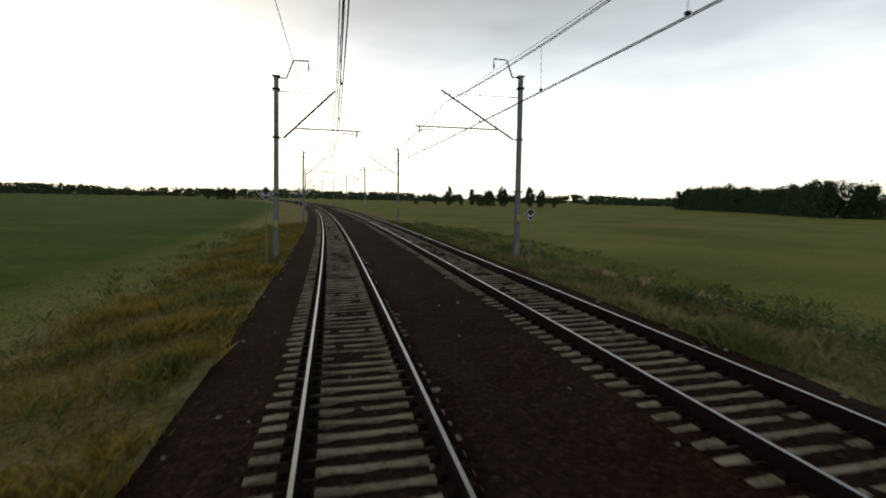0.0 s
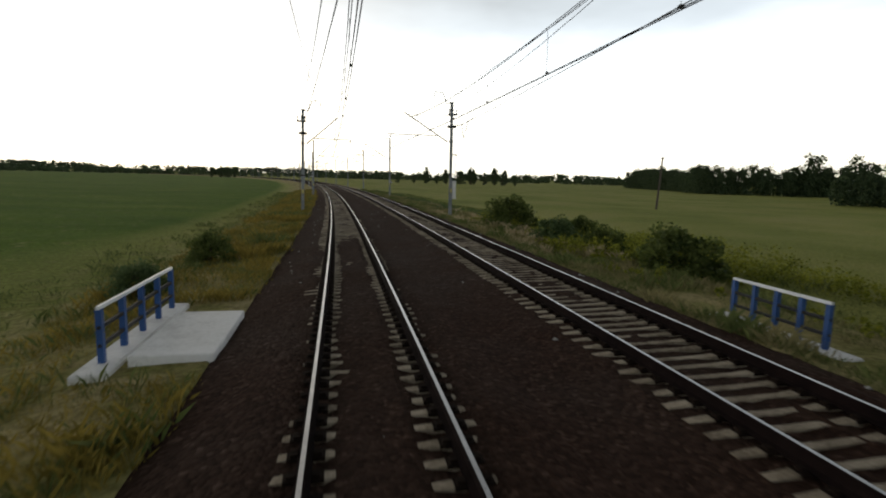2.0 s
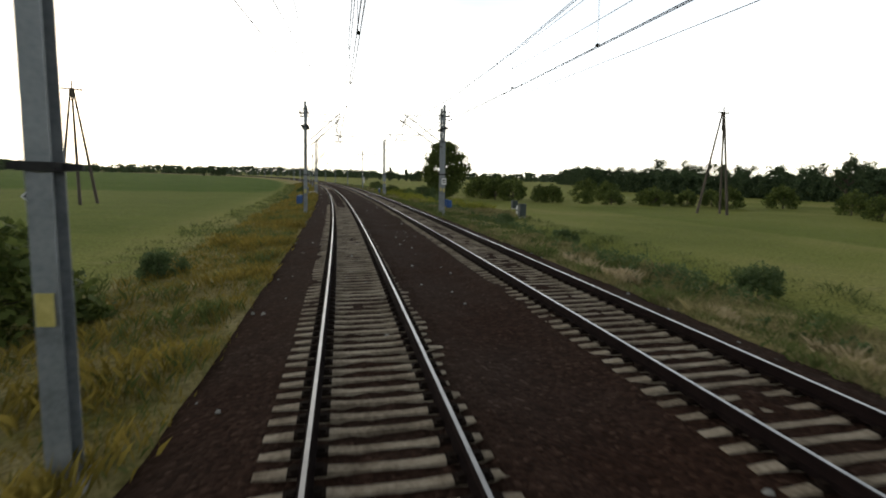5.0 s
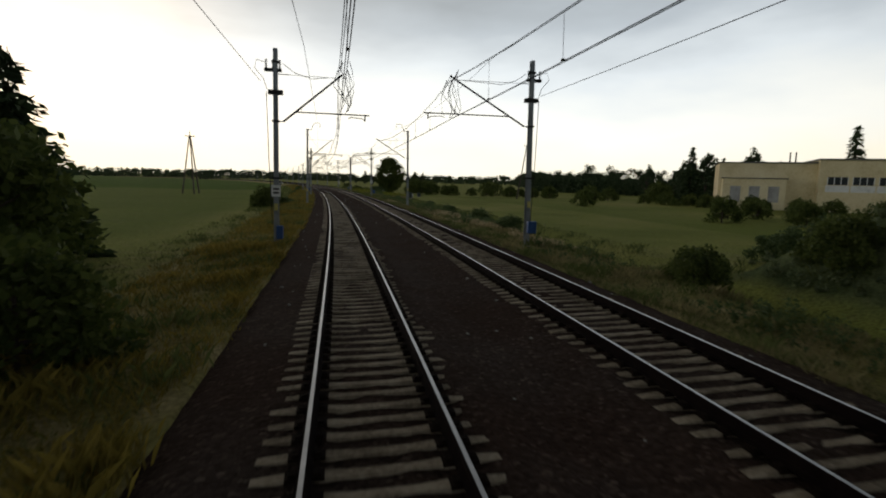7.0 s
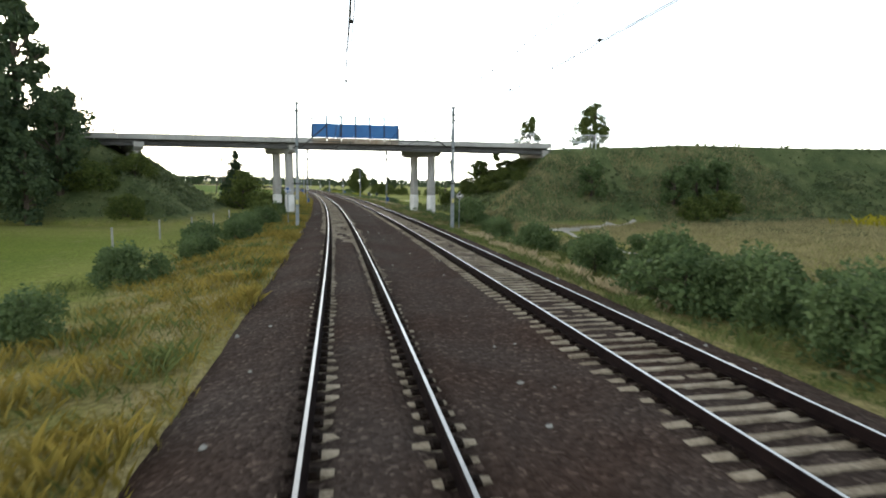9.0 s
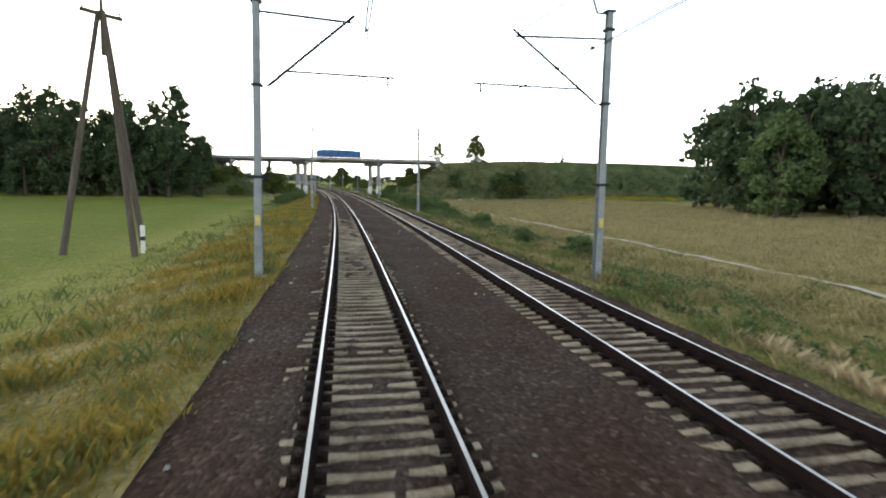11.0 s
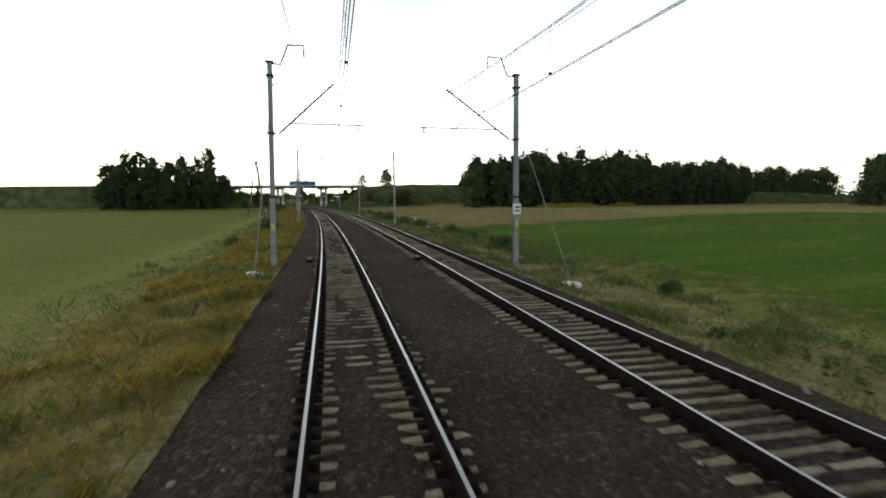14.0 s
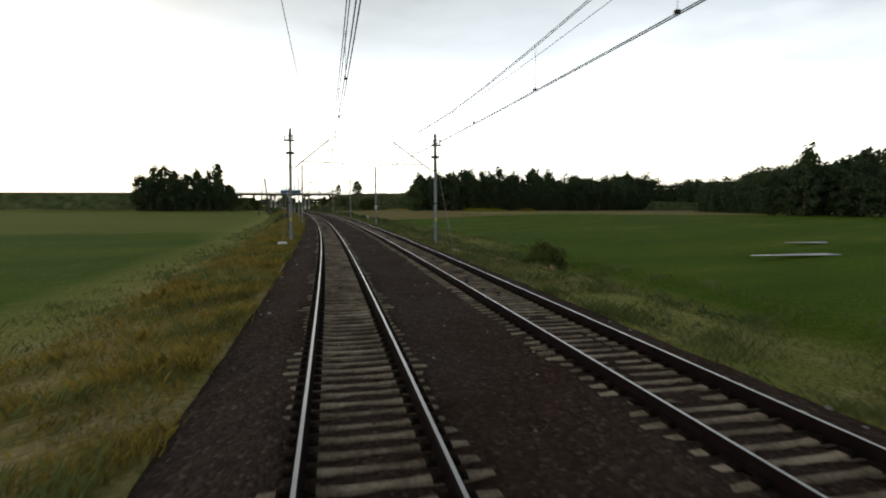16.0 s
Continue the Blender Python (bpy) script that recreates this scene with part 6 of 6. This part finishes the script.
trestle(-85, 44.3, 12.4, 2.0, 3, 10, "tall three-legged timber power pole in the meadow")
trestle(-78.3, -26.2, 12.0, 1.9, 3, 30, "tall three-legged timber power pole in the field")
trestle(-280.5, -10.9, 11.2, 2.1, 3, 50, "three-legged pale timber power pole in the meadow")
ob = thing("utility_pole", at_line(9.6, 44.3, FIELD), "single leaning timber pole in the field", "utility pole")
bm = bmesh.new()
limb(bm, [(0, 0, -0.4), (0.45, 0, 7.3)], 0.15, 0.11, 8)
part("shaft", bm, TIMBER, ob)
bm = bmesh.new()
box(bm, (0.35, -0.3, 7.15), (0.55, 0.3, 7.28))
part("cap", bm, TIMBER, ob)

# ---- line-side signs, boxes and rails ----
def diamond_sign(u, side, height, size=0.36, back=BLUE_BOX):
    ob = thing("diamond_sign", at_line(u, side), "diamond line sign with white marks on a thin post", "sign", "line signs")
    bm = bmesh.new()
    tube(bm, (0, 0, -0.95), (0, 0, height - size), 0.022, sides=8)
    part("post", bm, GALVANISED, ob)
    for name, s, y, mat in (("border", size, 0.0, WHITE_PAINT), ("plate", size * 0.86, -0.014, back)):
        bm = bmesh.new()
        box(bm, (-s / 1.414, y - 0.01, -s / 1.414), (s / 1.414, y + 0.008, s / 1.414), 0.0, Matrix.Translation((0, 0, height)) @ Matrix.Rotation(radians(45), 4, "Y"))
        part(name, bm, mat, ob)
    for lo, hi in (((-0.55, -0.15), (-0.25, 0.15)), ((0.25, -0.15), (0.55, 0.15)), ((-0.4, -0.35), (0.4, -0.15))):
        bm = bmesh.new()
        box(bm, (lo[0] * size, -0.034, height + lo[1] * size), (hi[0] * size, -0.026, height + hi[1] * size))
        part("mark", bm, WHITE_PAINT, ob)


diamond_sign(-212.6, -3.55, 2.15, 0.27)
diamond_sign(-214.6, 8.5, 1.95, 0.27, back=BLACK_PAINT)
diamond_sign(22.0, -2.93, 2.6, 0.30, back=BLACK_PAINT)
diamond_sign(22.0, 8.3, 1.93, 0.30, back=BLACK_PAINT)
diamond_sign(-127.5, -6.4, 2.0, back=BLACK_PAINT)


def marker_post(u, side, height, label, turn=0.0):
    ob = thing("marker_post", at_line(u, side, ground_at(u, side), turn), label, "marker post", "marker posts")
    bm = bmesh.new()
    box(bm, (-0.09, -0.07, -0.3), (0.09, 0.07, height), 0.02)
    part("stone", bm, WHITE_PAINT, ob)
    bm = bmesh.new()
    box(bm, (-0.095, -0.075, height * 0.45), (0.095, 0.075, height * 0.6))
    part("band", bm, BLACK_PAINT, ob)


marker_post(-281.0, -9.5, 1.3, "white marker post in the meadow")
marker_post(-62, 15.5, 0.9, "small white marker stone in the meadow")
marker_post(-90.1, 17.25, 0.9, "small white marker stone in the meadow")


for u, side in ((-181.5, 19.7), (-183.6, 17.0), (-186.0, 16.2), (-189.5, 15.5), (-193.4, 14.9), (-200.5, -9.5), (-206.0, -9.8), (-211.0, -10.3), (-216.0, -11.0), (-222.0, -11.5)):
    ob = thing("fence_post", at_line(u, side, ground_at(u, side)), "thin weathered concrete fence post in the grass", "fence post", "fence posts by the embankment")
    bm = bmesh.new()
    box(bm, (-0.045, -0.045, -0.3), (0.045, 0.045, 1.2), 0.012)
    part("shaft", bm, POST_GREY, ob)
    bm = bmesh.new()
    tube(bm, (-0.02, -0.05, 1.05), (0.02, -0.05, 1.05), 0.012, sides=5)
    part("wire_hook", bm, DARK_STEEL, ob)


def culvert_railing(side, u0, u1, label):
    ob = thing("culvert_railing", at_line((u0 + u1) / 2, side, -0.50), label, "railing", "railings of the culvert")
    half = abs(u1 - u0) / 2
    bm = bmesh.new()
    box(bm, (-0.24, -half - 0.55, -0.5), (0.24, half + 0.45, 0.15), 0.03)
    part("coping", bm, WHITEWASH, ob, "pale concrete coping")
    for y in np.linspace(-half, half, 5):
        bm = bmesh.new()
        box(bm, (-0.045, y - 0.045, 0.12), (0.045, y + 0.045, 0.98))
        part("post", bm, BLUE_BOX, ob)
    for z, mat in ((0.42, DARK_STEEL), (0.70, DARK_STEEL), (1.0, RAILING)):
        bm = bmesh.new()
        box(bm, (-0.03, -half - 0.05, z - 0.03), (0.03, half + 0.05, z + 0.03), 0.008)
        part("rail_bar", bm, mat, ob, "pale grey top bar" if z == 1.0 else "dark steel bar")


culvert_railing(8.2, -45.8, -48.1, "blue steel railing on a concrete culvert head")
culvert_railing(-3.95, -43.9, -47.3, "blue steel railing on a concrete culvert head")
bm = bmesh.new()
box(bm, (-0.62, -1.35, -0.3), (0.62, 1.35, 0.05), 0.02)
ob = mesh_object("concrete_slab", bm, WHITEWASH)
ob.matrix_basis = at_line(-46.0, -2.97, -0.30)
tagged(ob, "pale flat concrete slab beside the ballast", "slab")

# a grey relay box and a small pale stone box in the verge
for u, side, w, h, label in ((-79.5, 20.9, 0.66, 0.95, "pale grey steel relay box in the meadow"), (-95.2, 15.8, 0.6, 1.2, "grey weathered relay box in the meadow")):
    ob = thing("relay_box", at_line(u, side, ground_at(u, side)), label, "relay box", "relay boxes")
    bm = bmesh.new()
    box(bm, (-w / 2, -0.3, 0.12), (w / 2, 0.3, h), 0.03)
    part("cabinet", bm, BOX_GREY, ob)
    bm = bmesh.new()
    box(bm, (-w / 2 - 0.05, -0.36, h), (w / 2 + 0.05, 0.36, h + 0.06), 0.02)
    part("lid", bm, BOX_GREY, ob)
    bm = bmesh.new()
    box(bm, (-w / 2 + 0.05, -0.25, -0.2), (w / 2 - 0.05, 0.25, 0.12))
    part("plinth", bm, CONCRETE, ob)
# small track-side magnet boxes, one beside each track
for u, side, label in ((-368.2, -1.25, "brown steel signalling box beside the rail"), (-368.45, GAP - 1.16, "rusty brown signalling box bolted to the sleeper ends")):
    ob = thing("track_magnet", at_line(u, side, -0.20), label, "signal box", "track magnets")
    bm = bmesh.new()
    box(bm, (-0.13, -0.35, -0.05), (0.13, 0.35, 0.16), 0.03)
    part("housing", bm, CLIP, ob)
    bm = bmesh.new()
    box(bm, (-0.10, -0.30, 0.16), (0.10, 0.30, 0.19), 0.01)
    part("lid", bm, SLEEPER, ob)
    for y in (-0.42, 0.42):
        bm = bmesh.new()
        box(bm, (-0.20, y - 0.05, -0.05), (0.22, y + 0.05, 0.03), 0.01)
        part("bracket", bm, CLIP, ob)

# the sandy footpath beside the pale meadow, and its turn below the embankment


def draped_strip(name, points, width, mat, lift, label, category):
    pu = np.array([p[0] for p in points], float)
    ps = np.array([p[1] for p in points], float)
    d = np.concatenate([[0], np.cumsum(np.hypot(np.diff(pu), np.diff(ps)))])
    t = np.arange(0, d[-1], 1.0)
    u, s = np.interp(t, d, pu), np.interp(t, d, ps)
    s = s + 0.12 * np.sin(t * 0.5)
    du, ds = np.gradient(u), np.gradient(s)
    ln = np.hypot(du, ds)
    w = width * (0.8 + 0.35 * np.sin(t * 0.31) ** 2)
    verts, faces = [], []
    for k in (-0.5, 0.0, 0.5):
        uu, ss = u + ds / ln * w * k, s - du / ln * w * k
        verts.append(on_line_many(uu, ss, ground_height(uu, ss) + lift))
    n = len(t)
    pts = np.concatenate(verts)
    for i in range(n - 1):
        for k in range(2):
            a, b = k * n + i, (k + 1) * n + i
            faces.append((a, b, b + 1, a + 1))
    ob = raw_mesh(name, pts.tolist(), faces, mat)
    return tagged(ob, label, category, kind="structure")


draped_strip("footpath", PATH, 0.40, PATH_SAND, 0.09, "narrow pale sandy footpath in the meadow", "path")
draped_strip("sand_patch", ((-206.6, 26.0), (-208.2, 22.5), (-210.3, 18.8), (-213, 16.8)), 2.6, PATH_SAND, 0.06, "bare pale sand at the footpath's bend", "sand")


def puddle(u, side, length, width, label):
    bm = bmesh.new()
    rng = random.Random(int(side))
    vs = []
    for k in range(28):
        a = k * math.tau / 28
        r = 1 + 0.25 * math.sin(3 * a + side) + 0.12 * rng.uniform(-1, 1)
        vs.append(bm.verts.new((math.cos(a) * length / 2 * r, math.sin(a) * width / 2 * r, 0)))
    bm.faces.new(vs)
    ob = mesh_object("puddle", bm, WATER)
    ob.matrix_basis = at_line(u, side, ground_at(u, side) + 0.10)
    return tagged(ob, label, "puddle", "puddles in the field")


puddle(-420.0, 29.8, 6.6, 1.1, "long shallow puddle in the green field, mirroring the sky")
puddle(-414.5, 36.8, 3.8, 1.2, "small puddle in the green field, mirroring the sky")

# loose stones on the ballast and the verge
bm = bmesh.new()
rr = random.Random(12)
for i in range(1000):
    u = rr.uniform(-462, 20)
    s = rr.choice((rr.uniform(-2.5, -1.3), rr.uniform(1.2, 3.4), rr.uniform(1.2, 3.4), rr.uniform(-0.6, 0.6), rr.uniform(5.95, 6.45)))
    z = float(np.interp(s, (-3.0, -2.6, -2.25, -1.9, -1.5, 1.5, 1.95, 2.69, 3.14, 6.14, 6.79, 7.2), (-0.62, -0.40, -0.285, -0.235, -0.225, -0.225, -0.30, -0.30, -0.225, -0.225, -0.29, -0.48)))
    p = on_line(u, s, z + 0.01 + s * float(cant(u)))
    k = rr.uniform(0.02, 0.055)
    vs = bmesh.ops.create_icosphere(bm, subdivisions=1, radius=k, matrix=Matrix.Translation(p))["verts"]
    for v in vs:
        v.co += Vector((rr.uniform(-1, 1), rr.uniform(-1, 1), rr.uniform(-0.8, 0.5))) * k * 0.35
ob = mesh_object("loose_stones", bm, POST_GREY)
tagged(ob, "scattered pale loose stones on the ballast", "stones", kind="stuff")

# ---- the sleepers, laid last ----
lay_sleepers(tracks[0], 0.0, -462, -340)
lay_sleepers(tracks[1], GAP, -462, -340)
